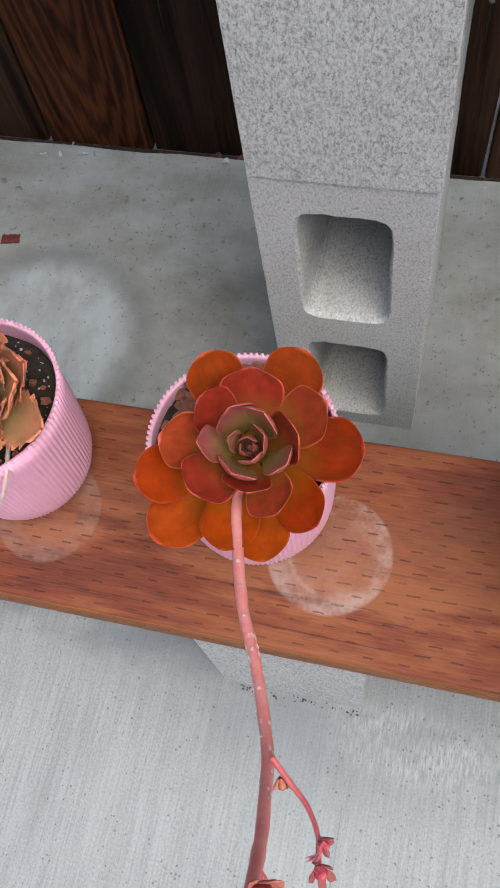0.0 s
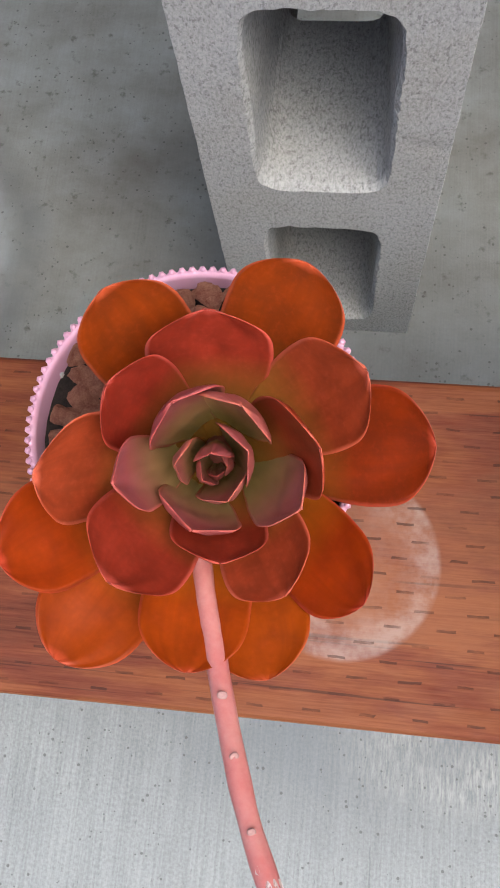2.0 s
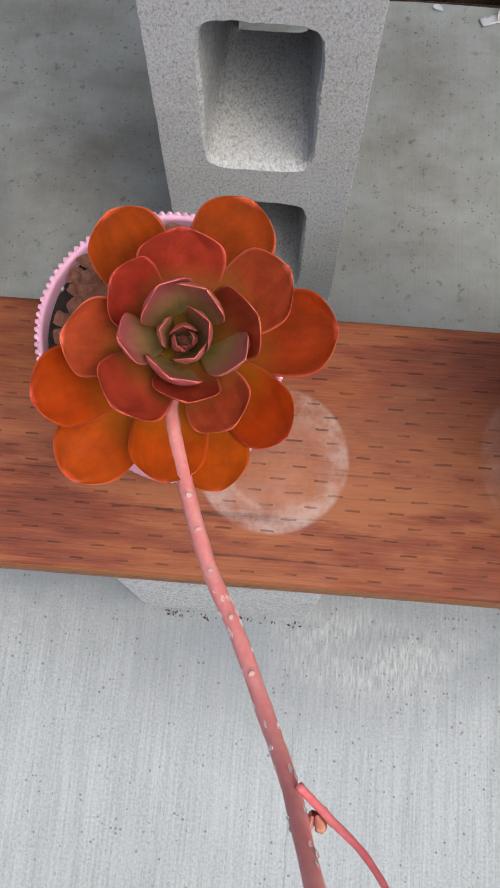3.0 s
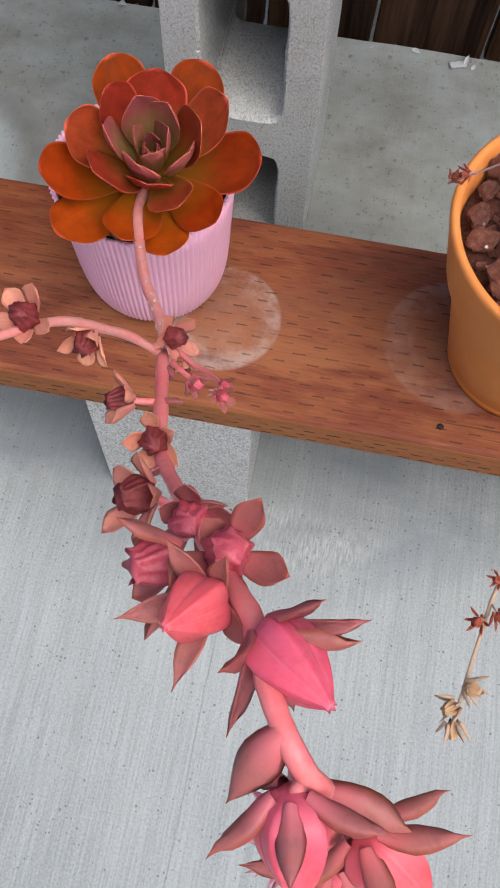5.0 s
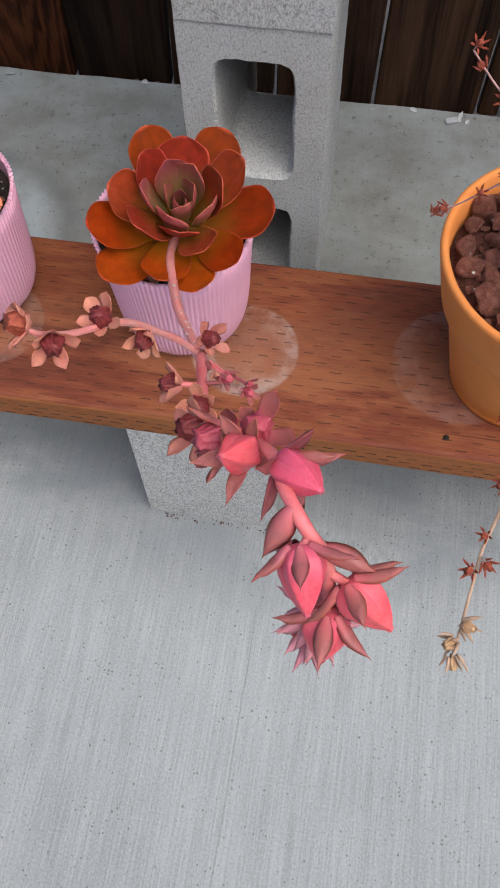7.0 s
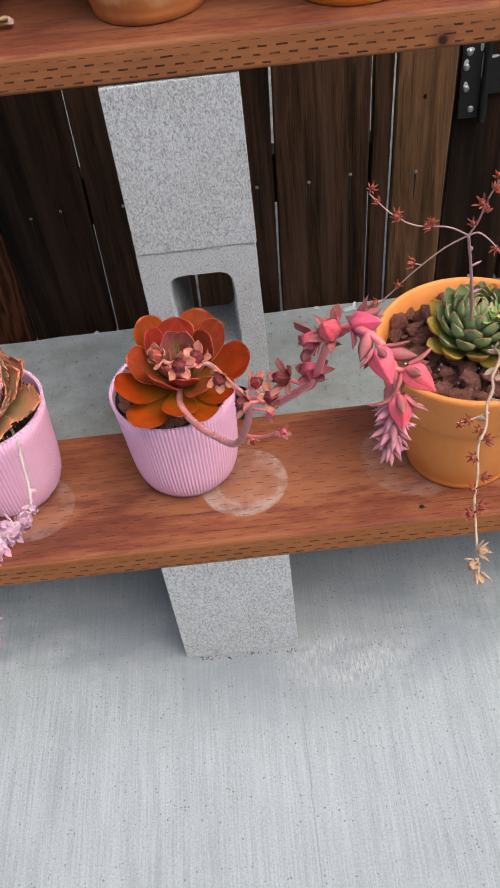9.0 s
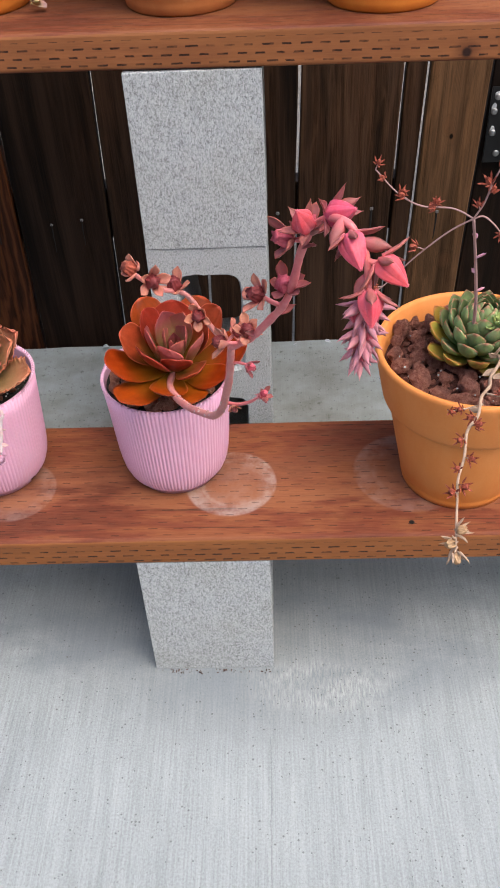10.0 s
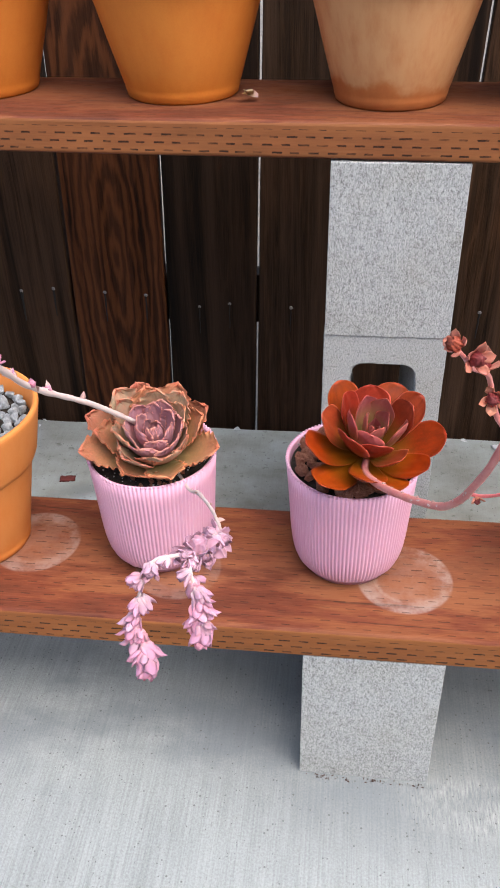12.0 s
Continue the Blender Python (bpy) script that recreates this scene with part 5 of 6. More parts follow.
bm = bmesh.new()
tube(bm, spline([(0, 0, -0.022), (0, 0, -0.006), (0, 0, 0.012)], 6), 0.007, 0.0045, 12)
part("stem", bm, STEM, rust, at=F)


def stalk(plant, origin, points, r0, r1, mat, name="flower_stalk", label="", steps=10, knots=0.16, seed=1):
    bm = bmesh.new()
    tube(bm, spline([Vector(p) - origin for p in points], steps), r0, r1, 10, knots, seed)
    return part(name, bm, mat, plant, label)


def put_flower(parent, me, place, way, origin, spin=0.0, scale=1.0, name="flower"):
    return shared(name, me, parent, aim(Vector(place) - origin, way, spin) @ Matrix.Diagonal((scale, scale, scale, 1)))


fresh = [flower_mesh("fresh_flower", "fresh", k, PETAL, SEPAL) for k in range(5)]
fading = flower_mesh("fading_flower", "dry", 17, MAGENTA, SEPAL)
dry = [flower_mesh("dry_flower", "dry", k + 5, DRY_PETAL, DRY_SEPAL) for k in range(3)]
pale = [flower_mesh("pale_dry_flower", "dry", k + 9, RUST_BUD, DRY_SEPAL) for k in range(2)]

FORK = (0.056, -0.129, 0.569)
main = stalk(rust, HEART, [(-0.018, 0.094, 0.384), (-0.0195, 0.066, 0.386), (-0.009, 0.031, 0.400), (0.006, -0.008, 0.421), (0.021, -0.036, 0.437), (0.034, -0.064, 0.457), (0.0425, -0.083, 0.480), (0.048, -0.100, 0.508), (0.0523, -0.114, 0.534), FORK],
             0.0036, 0.0027, STEM, label="curved rose-pink flower stalk", seed=2)
UPPER = [FORK, (0.064, -0.158, 0.593), (0.0714, -0.1827, 0.6139), (0.081, -0.1994, 0.635), (0.0896, -0.2123, 0.654), (0.094, -0.2208, 0.671), (0.0975, -0.228, 0.691), (0.1015, -0.2357, 0.706), (0.1069, -0.2430, 0.7150), (0.1116, -0.2541, 0.7213), (0.1166, -0.2612, 0.7213), (0.1220, -0.2645, 0.7130), (0.1238, -0.2685, 0.7020), (0.1235, -0.2705, 0.690), (0.1225, -0.2705, 0.676), (0.1218, -0.2700, 0.662)]
upper = stalk(rust, HEART, UPPER, 0.0024, 0.0013, STEM_PINK, label="arching coral-pink flowering stalk", seed=3)
LEFT = [FORK, (0.0467, -0.1321, 0.5841), (0.0413, -0.1395, 0.6001), (0.0364, -0.1477, 0.6166), (0.0316, -0.1559, 0.6277), (0.0214, -0.1695, 0.6386), (0.0149, -0.1785, 0.650), (0.0105, -0.1795, 0.655)]
left = stalk(rust, HEART, LEFT, 0.0018, 0.0012, STEM, label="rose side stalk with dried peach flowers", seed=4)
twig = stalk(rust, HEART, [(0.0452, -0.083, 0.486), (0.055, -0.091, 0.4905), (0.065, -0.099, 0.499), (0.072, -0.109, 0.512), (0.075, -0.120, 0.522)], 0.0015, 0.0009, STEM_PINK, label="thin rose twig with small buds", seed=5)

def set_flower(parent, me, line, base, way, spin, size=1.0, name="flower"):
    """A flower whose short pedicel springs from the nearest place of the stalk."""
    foot = min(spline(line, 12), key=lambda q: (q - Vector(base)).length)
    bm = bmesh.new()
    end = Vector(base) + Vector(way).normalized() * 0.001
    tube(bm, spline([foot - HEART, (foot + end) / 2 - HEART + V(0, 0, -0.0006), end - HEART], 5), 0.0014, 0.0011, 8)
    part("pedicel", bm, STEM if parent is left else STEM_PINK, parent)
    put_flower(parent, me, base, way, HEART, spin, size, name)


# the fresh coral buds at the top of the arch: foot, way, size
for k, (p, w, s) in enumerate([((0.1000, -0.2400, 0.7100), (-0.32, -0.50, 0.80), 0.95), ((0.1088, -0.2448, 0.7178), (0.66, -0.58, 0.46), 1.0), ((0.1160, -0.2645, 0.7195), (0.22, -0.80, -0.52), 1.05),
                               ((0.1275, -0.2680, 0.7095), (0.72, -0.46, -0.50), 1.03), ((0.1243, -0.2725, 0.6985), (0.02, -0.62, -0.80), 1.0)]):
    set_flower(upper, fresh[k], UPPER, p, w, k * 40 + 15, s)
young = [flower_mesh("young_bud", "tassel", k + 80, PETAL, YOUNG_SEPAL) for k in range(3)]
for k, (p, w, s) in enumerate([((0.1235, -0.270, 0.690), (-0.75, -0.25, -0.65), 1.0), ((0.1235, -0.270, 0.689), (0.70, 0.10, -0.70), 1.0), ((0.1228, -0.270, 0.685), (-0.35, 0.45, -0.85), 1.0), ((0.1226, -0.270, 0.683), (0.25, -0.45, -0.85), 1.0),
                               ((0.1226, -0.2705, 0.677), (-0.55, -0.25, -0.8), 0.95), ((0.1226, -0.2705, 0.676), (0.55, 0.15, -0.85), 0.95), ((0.1224, -0.2703, 0.671), (0.10, -0.45, -0.9), 0.9), ((0.1222, -0.2700, 0.668), (-0.30, 0.25, -0.95), 0.85), ((0.1220, -0.2700, 0.665), (0.25, 0.15, -1.0), 0.8), ((0.1218, -0.2700, 0.663), (0.0, -0.1, -1.0), 0.75)]):
    put_flower(upper, young[k % 3], p, w, HEART, k * 50, s, "young_bud")
# withering flowers in pairs along the arch
for k, (p, w, s) in enumerate([((0.0552, -0.1601, 0.5954), (-0.83, -0.42, 0.36), 1.0), ((0.0690, -0.1790, 0.6150), (0.05, -0.55, 0.75), 1.0), ((0.0788, -0.2087, 0.6572), (-0.72, -0.45, 0.52), 1.05),
                               ((0.0900, -0.2145, 0.6650), (-0.10, -0.50, 0.80), 1.05), ((0.0931, -0.2327, 0.7014), (-0.80, -0.45, 0.38), 1.05)]):
    set_flower(upper, dry[k % 3] if k < 3 else fading, UPPER, p, w, k * 33, s)
set_flower(upper, fading, UPPER, (0.1004, -0.2310, 0.7029), (0.10, -0.10, 0.95), 20, 1.0)
for k, (p, w, s) in enumerate([((0.0585, -0.1264, 0.5783), (0.70, -0.30, 0.65), 0.95), ((0.0394, -0.1447, 0.6056), (-0.10, -0.95, 0.25), 0.98), ((0.0293, -0.1570, 0.6310), (-0.20, -0.25, 0.92), 1.0),
                               ((0.0192, -0.1790, 0.6498), (0.35, -0.85, 0.35), 1.0), ((0.0114, -0.1780, 0.6554), (-0.60, -0.45, 0.66), 0.98)]):
    set_flower(left, (dry if k < 4 else pale)[k % 2], LEFT, p, w, k * 47, s)
for p, w, s, me in [((0.0745, -0.119, 0.5215), (0.45, -0.45, 0.75), 0.62, fading), ((0.0725, -0.110, 0.5135), (0.80, -0.35, 0.35), 0.55, fading), ((0.0735, -0.115, 0.518), (-0.3, -0.8, 0.4), 0.40, young[0]), ((0.0510, -0.0900, 0.4880), (0.45, -0.75, -0.45), 0.60, dry[0])]:
    put_flower(twig, me, p, w, HEART, 20, s, "bud")
small = stalk(rust, HEART, [(0.0540, -0.121, 0.551), (0.060, -0.126, 0.5545), (0.066, -0.130, 0.5555)], 0.0012, 0.0009, STEM_PINK, label="short rose pedicel with a withered bud", seed=15)
put_flower(small, fading, (0.0655, -0.1300, 0.5555), (0.75, -0.45, -0.10), HEART, 30, 0.68, "bud")

bract = bpy.data.meshes.new("bract")
bm = bmesh.new()
leaf(bm, 0.0112, 0.0056, point_blade, 0.5, 0.3, 0.0014, 0.08, nu=6, nv=8)
bm.to_mesh(bract)
bm.free()
bract.materials.append(SEPAL)
bract.polygons.foreach_set("use_smooth", [True] * len(bract.polygons))
for k, (p, w, s) in enumerate([((0.1135, -0.2575, 0.7225), (-0.40, -0.72, -0.50), 1.15), ((0.1205, -0.2632, 0.7155), (0.93, -0.25, -0.10), 1.15), ((0.1105, -0.2445, 0.7190), (0.85, -0.05, 0.50), 1.1), ((0.1235, -0.2680, 0.7030), (-0.55, -0.35, -0.75), 0.9),
                            ((0.0935, -0.2195, 0.669), (0.8, -0.3, 0.3), 0.9), ((0.086, -0.207, 0.646), (0.8, 0.1, 0.3), 0.9), ((0.064, -0.158, 0.593), (0.75, -0.1, 0.5), 0.9), ((0.0985, -0.2300, 0.695), (0.5, -0.6, 0.45), 0.9),
                            ((0.0590, -0.138, 0.577), (0.6, -0.6, 0.5), 0.8), ((0.0755, -0.190, 0.622), (-0.7, -0.5, 0.4), 0.8)]):
    shared("bract", bract, upper, aim(Vector(p) - HEART, w, k * 50) @ pose(0, 0, 0, 90, 0, 0) @ Matrix.Diagonal((s, s, s, 1)))
# pale flakes of dry skin on the lower stalk
rnd = random.Random(21)
skin = spline([(-0.009, 0.031, 0.401), (0.006, -0.008, 0.421), (0.021, -0.036, 0.437), (0.034, -0.064, 0.457), (0.0425, -0.083, 0.480), (0.048, -0.100, 0.508), FORK], 20)
flake = bpy.data.meshes.new("dry_flake")
bm = bmesh.new()
leaf(bm, 0.0042, 0.0019, wedge_blade, 0.5, 0.3, 0.0004, 0.02, nu=4, nv=5)
bm.to_mesh(flake)
bm.free()
flake.materials.append(PALE_STEM)
for k in range(34):
    i = min(len(skin) - 2, int(len(skin) * (0.22 + 0.62 * rnd.random())))
    ahead = (skin[i + 1] - skin[i]).normalized()
    out = V(rnd.uniform(-1, 1), rnd.uniform(-1, 1), rnd.uniform(-0.4, 1))
    out = (out - ahead * out.dot(ahead)).normalized()
    turn = Matrix((ahead.cross(out), ahead, out)).transposed().to_4x4()
    shared("dry_flake", flake, main, Matrix.Translation(skin[i] + out * 0.0032 - HEART) @ turn @ Matrix.Diagonal((rnd.uniform(0.5, 1.0), rnd.uniform(0.4, 1.0), 1.0, 1.0)))
# pale leaf scars on the lower stalk
for k, (p, s) in enumerate([((-0.0050, 0.021, 0.4100), 1.0), ((0.0085, -0.0125, 0.4275), 0.8), ((0.0010, 0.005, 0.4180), 0.9), ((0.028, -0.051, 0.4510), 0.9), ((0.0185, -0.031, 0.4388), 0.8)]):
    bm = bmesh.new()
    revolve(bm, [(0.0011 * s, -0.0008), (0.0012 * s, -0.0004), (0.0008 * s, 0.0), (0.0003, -0.0003)], 12, lambda th, r, z, q: (r * (1 + 0.4 * abs(math.cos(th))), z))
    part("leaf_scar", bm, DRY_MAUVE, main, at=aim(Vector(p) - HEART, (0.0, -0.1, 1), k * 20))

# ---------------------------------------------------------------- ruffled succulent
HEART_B = V(-0.228, 0.113, 0.363)
ruf = thing("succulent", HEART_B, "dusty mauve and orange succulent with ruffled leaf edges", "succulent")
FB = frame_on((0.02, -0.32, 0.94))
rnd = random.Random(3)
# leaves in the ring, first azimuth, rise, length, width, out from the heart
WHORLS = [(5, 10, 82, 0.038, 0.015, 0.003), (6, 40, 72, 0.046, 0.023, 0.006), (6, 15, 62, 0.051, 0.031, 0.007), (7, 42, 52, 0.058, 0.037, 0.007), (8, 10, 45, 0.063, 0.039, 0.006), (8, 28, 32, 0.069, 0.040, 0.006)]
for ring, (count, first, rise, ln, wd, out) in enumerate(WHORLS):
    for k in range(count):
        az = first + 360 * k / count + rnd.uniform(-9, 9)
        back = math.sin(math.radians(az))
        west = -math.cos(math.radians(az))
        el = rise + (8 * back if ring > 2 and back > 0 else 0) + (5 * -back if ring > 3 and back < 0 else 0) + rnd.uniform(-5, 5)
        long = ln * 1.07 * rnd.uniform(0.90, 1.08) * (0.80 if back < -0.5 and ring > 3 else 1.0) * (1.0 + (0.05 * max(0.0, west) if ring > 3 else 0.0))
        add_leaf(ruf, "leaf", RUFFLE_IN if ring < 3 else RUFFLE_MID if ring == 3 or (ring == 4 and k % 2) else RUFFLE_OUT, FB @ leaf_pose(az, el, out, 0.004 - 0.0022 * ring, rnd.uniform(-10, 10)), long, wd,
                 blade=paddle_blade, cup=0.40, curl=0.50 - 0.05 * ring, thick=0.0026, tip=0.0, ruffle=0.0011 + 0.00016 * ring, seed=10 * ring + k, nu=40, nv=50)

soft = [flower_mesh("lilac_flower", "soft", k + 40, LILAC_PETAL, LILAC) for k in range(3)]
st = stalk(ruf, HEART_B, [(-0.238, 0.122, 0.385), (-0.252, 0.100, 0.411), (-0.272, 0.060, 0.453), (-0.289, 0.020, 0.488), (-0.297, -0.012, 0.516), (-0.300, -0.050, 0.556), (-0.312, -0.080, 0.592)], 0.0029, 0.0024, PALE_STEM, label="pale pink stalk leaning out", knots=0.4, seed=6)
for k, (p, w) in enumerate([((-0.290, 0.016, 0.491), (-0.2, 0.1, 0.9)), ((-0.296, -0.005, 0.510), (0.5, -0.2, 0.8)), ((-0.298, -0.030, 0.534), (-0.6, 0.2, 0.7)), ((-0.300, -0.052, 0.558), (0.5, 0.2, 0.8)), ((-0.310, -0.078, 0.590), (-0.5, -0.3, 0.8))]):
    put_flower(st, soft[k % 3], p, w, HEART_B, k * 60, 0.8 if k > 2 else 0.6)
hang = stalk(ruf, HEART_B, [(-0.214, 0.108, 0.352), (-0.2045, 0.096, 0.349), (-0.184, 0.050, 0.366), (-0.165, 0.000, 0.404), (-0.1415, -0.062, 0.437), (-0.127, -0.110, 0.458), (-0.1235, -0.145, 0.486), (-0.116, -0.200, 0.534)], 0.0017, 0.0014, PALE_STEM, label="pale trailing flower stalk", knots=0.5, seed=7)
ARM_A = [(-0.116, -0.200, 0.534), (-0.121, -0.235, 0.556), (-0.127, -0.248, 0.566), (-0.137, -0.254, 0.567), (-0.143, -0.259, 0.559), (-0.145, -0.262, 0.548), (-0.147, -0.266, 0.536), (-0.144, -0.271, 0.525), (-0.138, -0.276, 0.517)]
ARM_B = [(-0.116, -0.200, 0.534), (-0.119, -0.235, 0.556), (-0.1195, -0.250, 0.560), (-0.1165, -0.256, 0.550), (-0.114, -0.262, 0.541), (-0.1115, -0.266, 0.533)]
arm_a = stalk(ruf, HEART_B, ARM_A, 0.0012, 0.0008, PALE_STEM, label="trailing stalk arm with lilac-pink flowers", seed=8)
arm_b = stalk(ruf, HEART_B, ARM_B, 0.0012, 0.0008, PALE_STEM, label="trailing stalk arm with lilac-pink flowers", seed=9)
rnd = random.Random(12)


def garland(parent, points, count, size, first=0.0, meshes=None):
    """Flowers along a trailing arm from the part first on, the fuller ones towards its end."""
    path = spline(points, 12)
    for k in range(count):
        i = int((len(path) - 1) * (first + (1 - first) * (k + 0.5) / count))
        ahead = (path[min(len(path) - 1, i + 1)] - path[max(0, i - 1)]).normalized()
        out = V(rnd.uniform(-1, 1), rnd.uniform(-1, 0.4), rnd.uniform(-0.7, 0.4)).normalized()
        put_flower(parent, (meshes or soft)[k % 3], path[i], (out * 0.75 + ahead * 0.8), HEART_B, rnd.uniform(0, 360), size * rnd.uniform(0.75, 1.1) * (0.75 + 0.35 * k / count))


faded = [flower_mesh("faded_flower", "soft", k + 46, FADED, FADED) for k in range(3)]
garland(arm_a, ARM_A, 9, 0.86, 0.02, faded)
garland(arm_a, ARM_A, 4, 1.05, 0.42)
garland(arm_a, ARM_A, 7, 1.0, 0.70)
garland(arm_b, ARM_B, 6, 0.90, 0.05, faded)
garland(arm_b, ARM_B, 8, 1.03, 0.50)
garland(hang, [(-0.130, -0.105, 0.455), (-0.1235, -0.140, 0.482), (-0.116, -0.190, 0.528), (-0.117, -0.215, 0.545), (-0.1205, -0.238, 0.558)], 30, 0.95, 0.0, faded)

# papery bracts on the two pale stalks
paleb = bract.copy()
paleb.materials.clear()
paleb.materials.append(PALE_BRACT)
for k, (p, w, r) in enumerate([((-0.262, 0.080, 0.432), (-0.2, -0.3, 0.9), 1.0), ((-0.276, 0.052, 0.460), (0.2, 0.2, 0.9), 1.4), ((-0.279, 0.045, 0.466), (-0.7, -0.2, 0.6), 1.3), ((-0.290, 0.016, 0.491), (-0.3, 0.5, 0.9), 1.5), ((-0.294, 0.000, 0.504), (0.5, -0.5, 0.7), 1.3), ((-0.298, -0.024, 0.528), (-0.4, 0.3, 0.8), 1.4)]):
    shared("bract", paleb, st, aim(Vector(p) - HEART_B, w, k * 70) @ pose(0, 0, 0, 90, 0, 0) @ Matrix.Diagonal((0.65 * r, 0.65 * r, 0.65 * r, 1)))
for k, (p, w, r) in enumerate([((-0.184, 0.050, 0.366), (0.6, -0.2, 0.6), 0.7), ((-0.165, 0.000, 0.404), (-0.5, -0.4, 0.5), 0.7), ((-0.152, -0.034, 0.422), (0.7, -0.3, 0.2), 0.9), ((-0.136, -0.080, 0.445), (0.9, -0.1, 0.1), 1.0)]):
    shared("bract", paleb, hang, aim(Vector(p) - HEART_B, w, k * 70) @ pose(0, 0, 0, 90, 0, 0) @ Matrix.Diagonal((0.65 * r, 0.65 * r, 0.65 * r, 1)))

# ---------------------------------------------------------------- green succulent in the clay pot
HEART_C = V(0.278, 0.100, 0.390)
green = thing("succulent", HEART_C, "grey-green dome-shaped succulent with red-tipped pointed leaves", "succulent")
FC = frame_on((-0.02, -0.22, 0.97))
rnd = random.Random(5)
for k in range(62):
    f = k / 61
    az = 137.5 * k + rnd.uniform(-5, 5)
    el = 88 - 66 * f ** 0.9 + rnd.uniform(-3, 3)
    ln = 0.033 + 0.019 * f ** 0.5
    wd = 0.012 + 0.0105 * f ** 0.5
    add_leaf(green, "leaf", GREEN_OLD if f > 0.80 else GREEN_LEAF, FC @ leaf_pose(az, el, 0.003 + 0.005 * f, 0.032 - 0.030 * f), ln * rnd.uniform(0.93, 1.05), wd,
             blade=wedge_blade, cup=0.34, curl=0.75, thick=0.0058, tip=0.04, seed=k, nu=8, nv=10)
HEART_L = V(0.296, 0.072, 0.443)
lime = thing("succulent", HEART_L, "small lime-green rosette cluster beside the green succulent", "succulent")
for c, (dx, dy, dz) in enumerate([(0, 0, 0), (0.014, 0.004, 0.006), (0.006, -0.009, 0.004), (-0.010, 0.003, -0.002), (0.020, -0.006, 0.002)]):
    for k in range(12):
        f = k / 11
        add_leaf(lime, "leaf", LIME_LEAF, pose(dx, dy, dz) @ leaf_pose(137.5 * k + c * 50, 80 - 62 * f, 0.001, 0.002 - 0.004 * f), 0.008 + 0.008 * f, 0.0036 + 0.0030 * f, blade=wedge_blade, cup=0.3, curl=0.4, thick=0.0016, seed=k + c, nu=6, nv=7)
bm = bmesh.new()
tube(bm, spline([(0.004, 0.012, -0.03), (0.003, 0.004, -0.012), (0, 0, 0)], 6), 0.004, 0.003, 8)
part("stem", bm, LIME_LEAF, lime)

star = [flower_mesh("rust_star", "star", k + 60, RUST_BUD, RUST_BUD) for k in range(3)]
straw = [flower_mesh("straw_star", "star", k + 70, STRAW_BUD, DRY_STEM, 1.15) for k in range(2)]
MF = (0.233, 0.006, 0.583)


def dry_spray(plant, origin, points, r0, r1, mat, label, blooms, meshes, seed):
    s = stalk(plant, origin, points, r0, r1, mat, "dry_stalk", label, 10, 0.12, seed)
    path = spline(points, 20)
    rr = random.Random(seed)
    for k, t in enumerate(blooms):
        i = int(t * (len(path) - 1))
        ahead = (path[min(i + 1, len(path) - 1)] - path[max(i - 1, 0)]).normalized()
        out = V(rr.uniform(0.3, 1.0) * (1 if k % 2 else -1), rr.uniform(-0.8, 0.1), rr.uniform(0.2, 0.9)).normalized()
        way = (out + ahead * 0.5).normalized()
        reach = rr.uniform(0.003, 0.007)
        bm = bmesh.new()
        tube(bm, [path[i] - origin, path[i] - origin + way * 0.6 * reach + V(0, 0, 0.0004), path[i] - origin + way * (reach + 0.0005)], 0.0005, 0.0004, 6)
        part("pedicel", bm, mat, s)
        put_flower(s, meshes[k % len(meshes)], path[i] + way * reach, way, origin, rr.uniform(0, 360), rr.uniform(0.70, 0.95))
    return s


green_stalk = dry_spray(green, HEART_C, [(0.268, 0.085, 0.420), (0.260, 0.061, 0.471), (0.247, 0.035, 0.530), MF], 0.0017, 0.0011, DRY_MAUVE, "thin dried mauve flower stalk", [], star, 1)
dry_spray(green, HEART_C, [MF, (0.218, 0.011, 0.589), (0.196, 0.021, 0.587), (0.179, 0.029, 0.594), (0.162, 0.036, 0.610)], 0.0007, 0.0005, DRY_MAUVE, "dried branch with rust star flowers", [0.36, 0.42, 0.62, 0.74, 0.86, 1.0], star, 2)
dry_spray(green, HEART_C, [MF, (0.238, 0.002, 0.597), (0.241, -0.003, 0.616), (0.247, -0.006, 0.634)], 0.0007, 0.0005, DRY_MAUVE, "dried branch with rust star flowers", [0.2, 0.45, 0.6, 0.8, 1.0], star, 3)
dry_spray(green, HEART_C, [MF, (0.242, 0.005, 0.584), (0.257, 0.004, 0.568), (0.268, 0.002, 0.548)], 0.0007, 0.0005, DRY_MAUVE, "dried branch with rust star flowers", [0.6, 0.95], star, 4)
dry_spray(green, HEART_C, [MF, (0.216, 0.013, 0.568), (0.194, 0.020, 0.543), (0.178, 0.024, 0.522), (0.160, 0.025, 0.504)], 0.0007, 0.0005, DRY_MAUVE, "dried branch with rust star flowers", [0.42, 0.68, 0.84, 1.0], star, 5)
trail = [(0.284, 0.060, 0.418), (0.278, 0.020, 0.441), (0.263, -0.010, 0.447), (0.255, -0.036, 0.457), (0.241, -0.066, 0.471), (0.232, -0.095, 0.477), (0.218, -0.123, 0.487), (0.211, -0.150, 0.487), (0.2030, -0.172, 0.488), (0.200, -0.190, 0.482), (0.194, -0.224, 0.476)]
tr = dry_spray(green, HEART_C, trail, 0.0016, 0.0008, DRY_STEM, "bleached trailing flower stalk with dried stars", [0.52, 0.58, 0.63, 0.70, 0.76, 0.82, 0.86], star, 6)
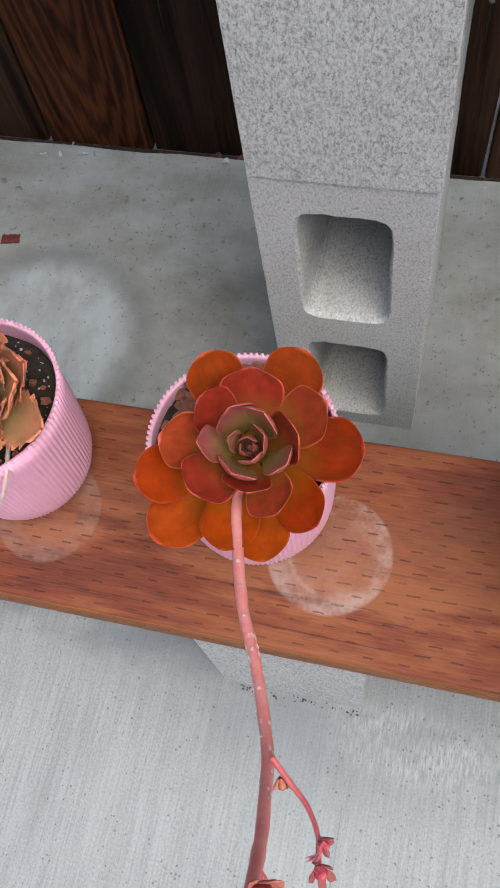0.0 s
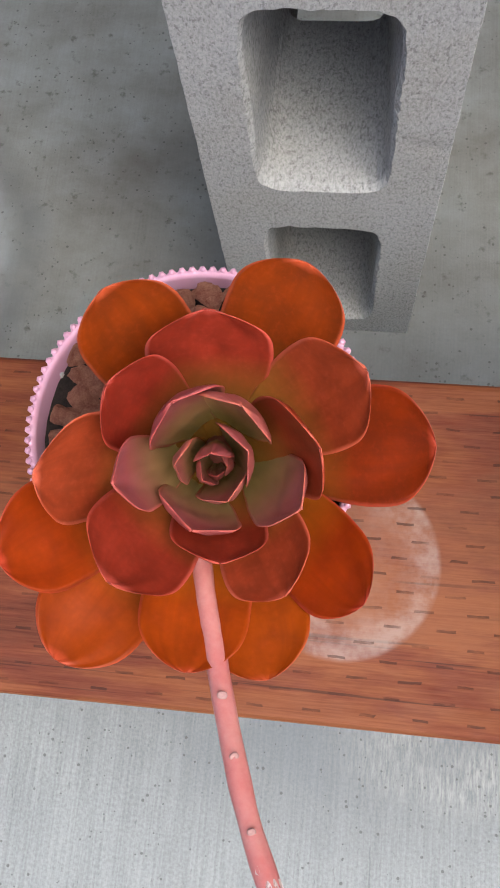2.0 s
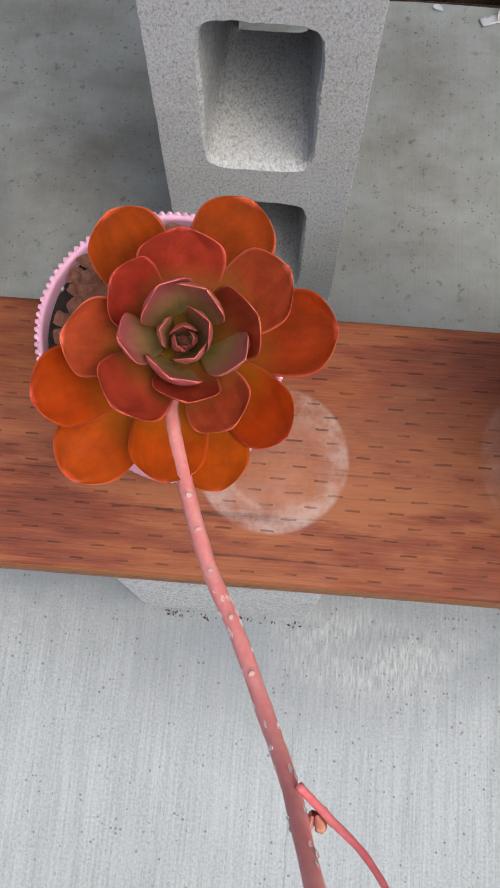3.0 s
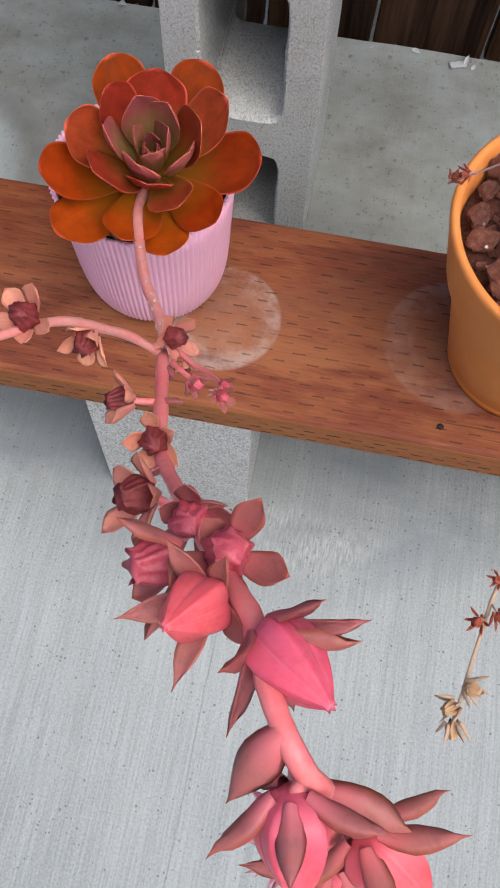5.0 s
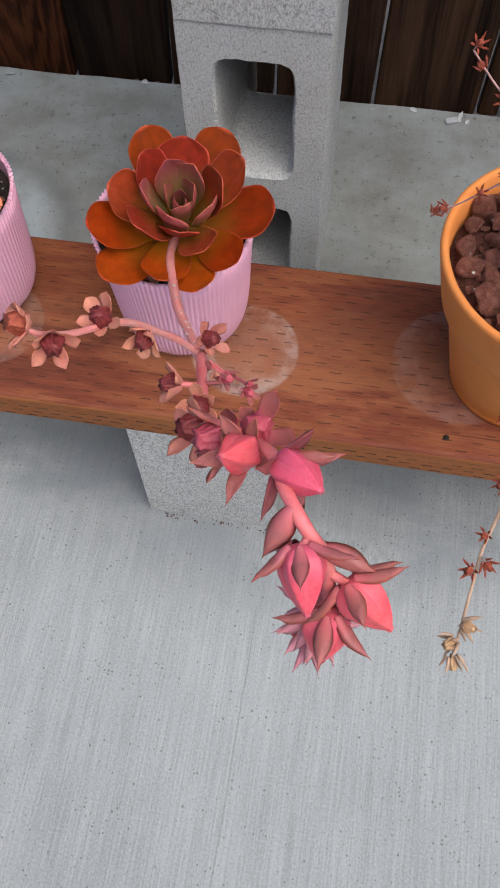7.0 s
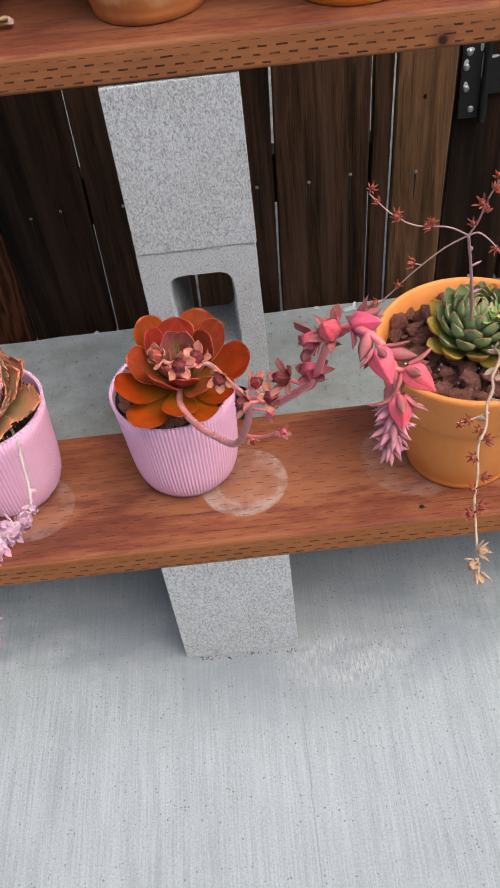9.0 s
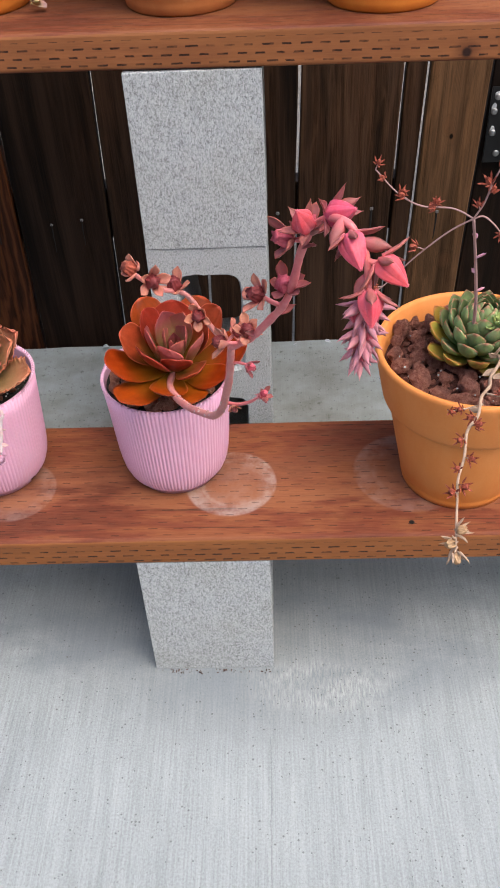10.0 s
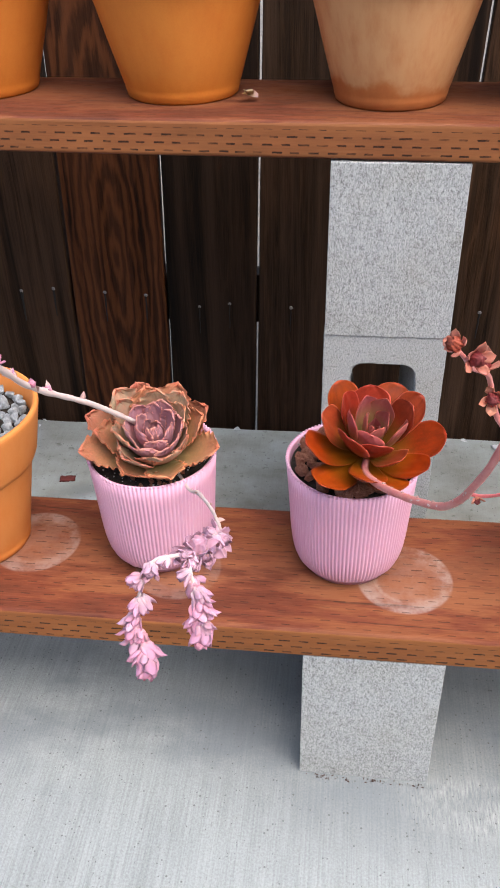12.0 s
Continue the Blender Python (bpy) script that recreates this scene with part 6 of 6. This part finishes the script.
for k, (p, w) in enumerate([((0.197, -0.210, 0.480), (0.6, -0.3, 0.5)), ((0.194, -0.218, 0.478), (-0.7, -0.5, 0.2)), ((0.1935, -0.225, 0.476), (0.2, -0.8, -0.4))]):
    put_flower(tr, straw[k % 2], p, w, HEART_C, k * 40)
dry_spray(green, HEART_C, [(0.240, -0.076, 0.472), (0.225, -0.080, 0.471), (0.212, -0.085, 0.474)], 0.0008, 0.0005, DRY_STEM, "short dried twig with stars", [0.5, 1.0], star, 7)
dry_spray(green, HEART_C, [(0.248, -0.052, 0.463), (0.262, -0.062, 0.466), (0.280, -0.070, 0.464), (0.295, -0.078, 0.458)], 0.0008, 0.0005, DRY_STEM, "short dried twig with stars", [0.3, 0.55, 1.0], star, 8)
dryb = bract.copy()
dryb.materials.clear()
dryb.materials.append(DRY_STEM)
for k, (p, w) in enumerate([((0.281, 0.045, 0.428), (0.2, -0.2, 0.9)), ((0.279, 0.035, 0.433), (-0.7, -0.2, 0.5)), ((0.268, 0.000, 0.446), (-0.8, 0.0, -0.5)), ((0.262, -0.018, 0.452), (0.7, -0.3, 0.4)), ((0.236, -0.085, 0.474), (-0.5, 0.5, -0.4))]):
    shared("dry_bract", dryb, tr, aim(Vector(p) - HEART_C, w, k * 70) @ pose(0, 0, 0, 90, 0, 0))

mauveb = bract.copy()
mauveb.materials.clear()
mauveb.materials.append(LILAC)
for k, (p, w) in enumerate([((0.256, 0.052, 0.491), (0.7, -0.3, 0.6)), ((0.250, 0.040, 0.517), (-0.6, -0.4, 0.7)), ((0.246, 0.031, 0.536), (0.8, -0.2, 0.5)), ((0.241, 0.020, 0.560), (-0.5, -0.5, 0.7))]):
    shared("bract", mauveb, green_stalk, aim(Vector(p) - HEART_C, w, k * 70) @ pose(0, 0, 0, 90, 0, 0) @ Matrix.Diagonal((0.75, 0.75, 0.75, 1)))

# ---------------------------------------------------------------- litter


def litter(name, label, category, place, count, span, seed, mat, size, kind=""):
    bm = bmesh.new()
    rr = random.Random(seed)
    for k in range(count):
        s = rr.uniform(*size)
        m = pose(rr.uniform(-span[0], span[0]), rr.uniform(-span[1], span[1]), s * 0.12 + 0.002, rr.uniform(-30, 30), rr.uniform(-30, 30), rr.uniform(0, 360))
        leaf(bm, s, s * rr.uniform(0.35, 0.7), rr.choice((point_blade, wedge_blade)), rr.uniform(0.2, 0.9), rr.uniform(-0.6, 1.2), 0.0006, 0.05, 0.0, k, m, 0, 6, 6)
    ob = part(name, bm, mat, at=pose(*place))
    return tagged(ob, label, category, kind=kind)


litter("leaf_litter", "dry brown leaf litter along the foot of the fence", "leaf litter", (-0.2, 0.696, -0.032), 170, (0.80, 0.012), 3, LITTER, (0.005, 0.014), "stuff")
litter("leaf_litter", "pale straw bits along the foot of the fence", "leaf litter", (-0.2, 0.696, -0.031), 26, (0.80, 0.012), 4, STRAW_LITTER, (0.004, 0.010), "stuff")


def scrap(name, label, category, place, mat, w, d, seed, rz=0.0):
    bm = bmesh.new()
    n = 7
    up = [[bm.verts.new((w * (i / n - 0.5) * (1 + 0.2 * noise.noise(V(i, j, seed))), d * (j / n - 0.5) * (1 + 0.3 * noise.noise(V(j, i, seed + 4))), 0.0022 + 0.003 * abs(noise.noise(V(i * 0.5, j * 0.5, seed))))) for j in range(n + 1)] for i in range(n + 1)]
    lo = [[bm.verts.new(v.co - V(0, 0, 0.0012)) for v in r] for r in up]
    for i in range(n):
        for j in range(n):
            bm.faces.new((up[i][j], up[i + 1][j], up[i + 1][j + 1], up[i][j + 1]))
            bm.faces.new((lo[i][j + 1], lo[i + 1][j + 1], lo[i + 1][j], lo[i][j]))
    for i in range(n):
        for a, c in ((0, 1), (n, -1)):
            bm.faces.new((up[i][a], lo[i][a], lo[i + 1][a], up[i + 1][a]))
            bm.faces.new((up[a][i], up[a][i + 1], lo[a][i + 1], lo[a][i]))
    bmesh.ops.recalc_face_normals(bm, faces=bm.faces)
    return tagged(part(name, bm, mat, at=pose(*place, 0, 0, rz)), label, category)


litter("grit", "dark mortar grit along the foot of the front block", "grit", (0.0, -0.004, -0.001), 40, (0.070, 0.0025), 23, LITTER, (0.0012, 0.0032), "stuff")
scrap("paper_scrap", "crumpled white paper scrap at the foot of the fence", "paper scrap", (0.232, 0.660, 0.0), PAPER, 0.022, 0.010, 2, 20)
litter("paper_flakes", "grey-white weathered paper flakes along the edge of the slab", "paper flakes", (-0.15, 0.666, 0.0), 14, (0.52, 0.008), 17, PAPER, (0.006, 0.017), "stuff")
scrap("leaf_scrap", "maroon dried leaf scrap lying on the slab", "leaf scrap", (-0.495, 0.508, -0.0005), SCRAP, 0.026, 0.014, 5, 10)
fallen = litter("fallen_petal", "shrivelled lilac and yellow petal on the upper plank", "fallen petal", (-0.158, 0.399, TOP2 + 0.001), 2, (0.008, 0.004), 8, YELLOW_PETAL, (0.016, 0.022))
bm = bmesh.new()
revolve(bm, [(0.0024, 0.0), (0.0028, 0.0008), (0.0018, 0.0018), (0.0006, 0.0022)], 12)
tagged(part("dirt_crumb", bm, SOIL, at=pose(0.220, 0.022, TOP)), "dark crumb of soil on the lower plank", "dirt crumb")
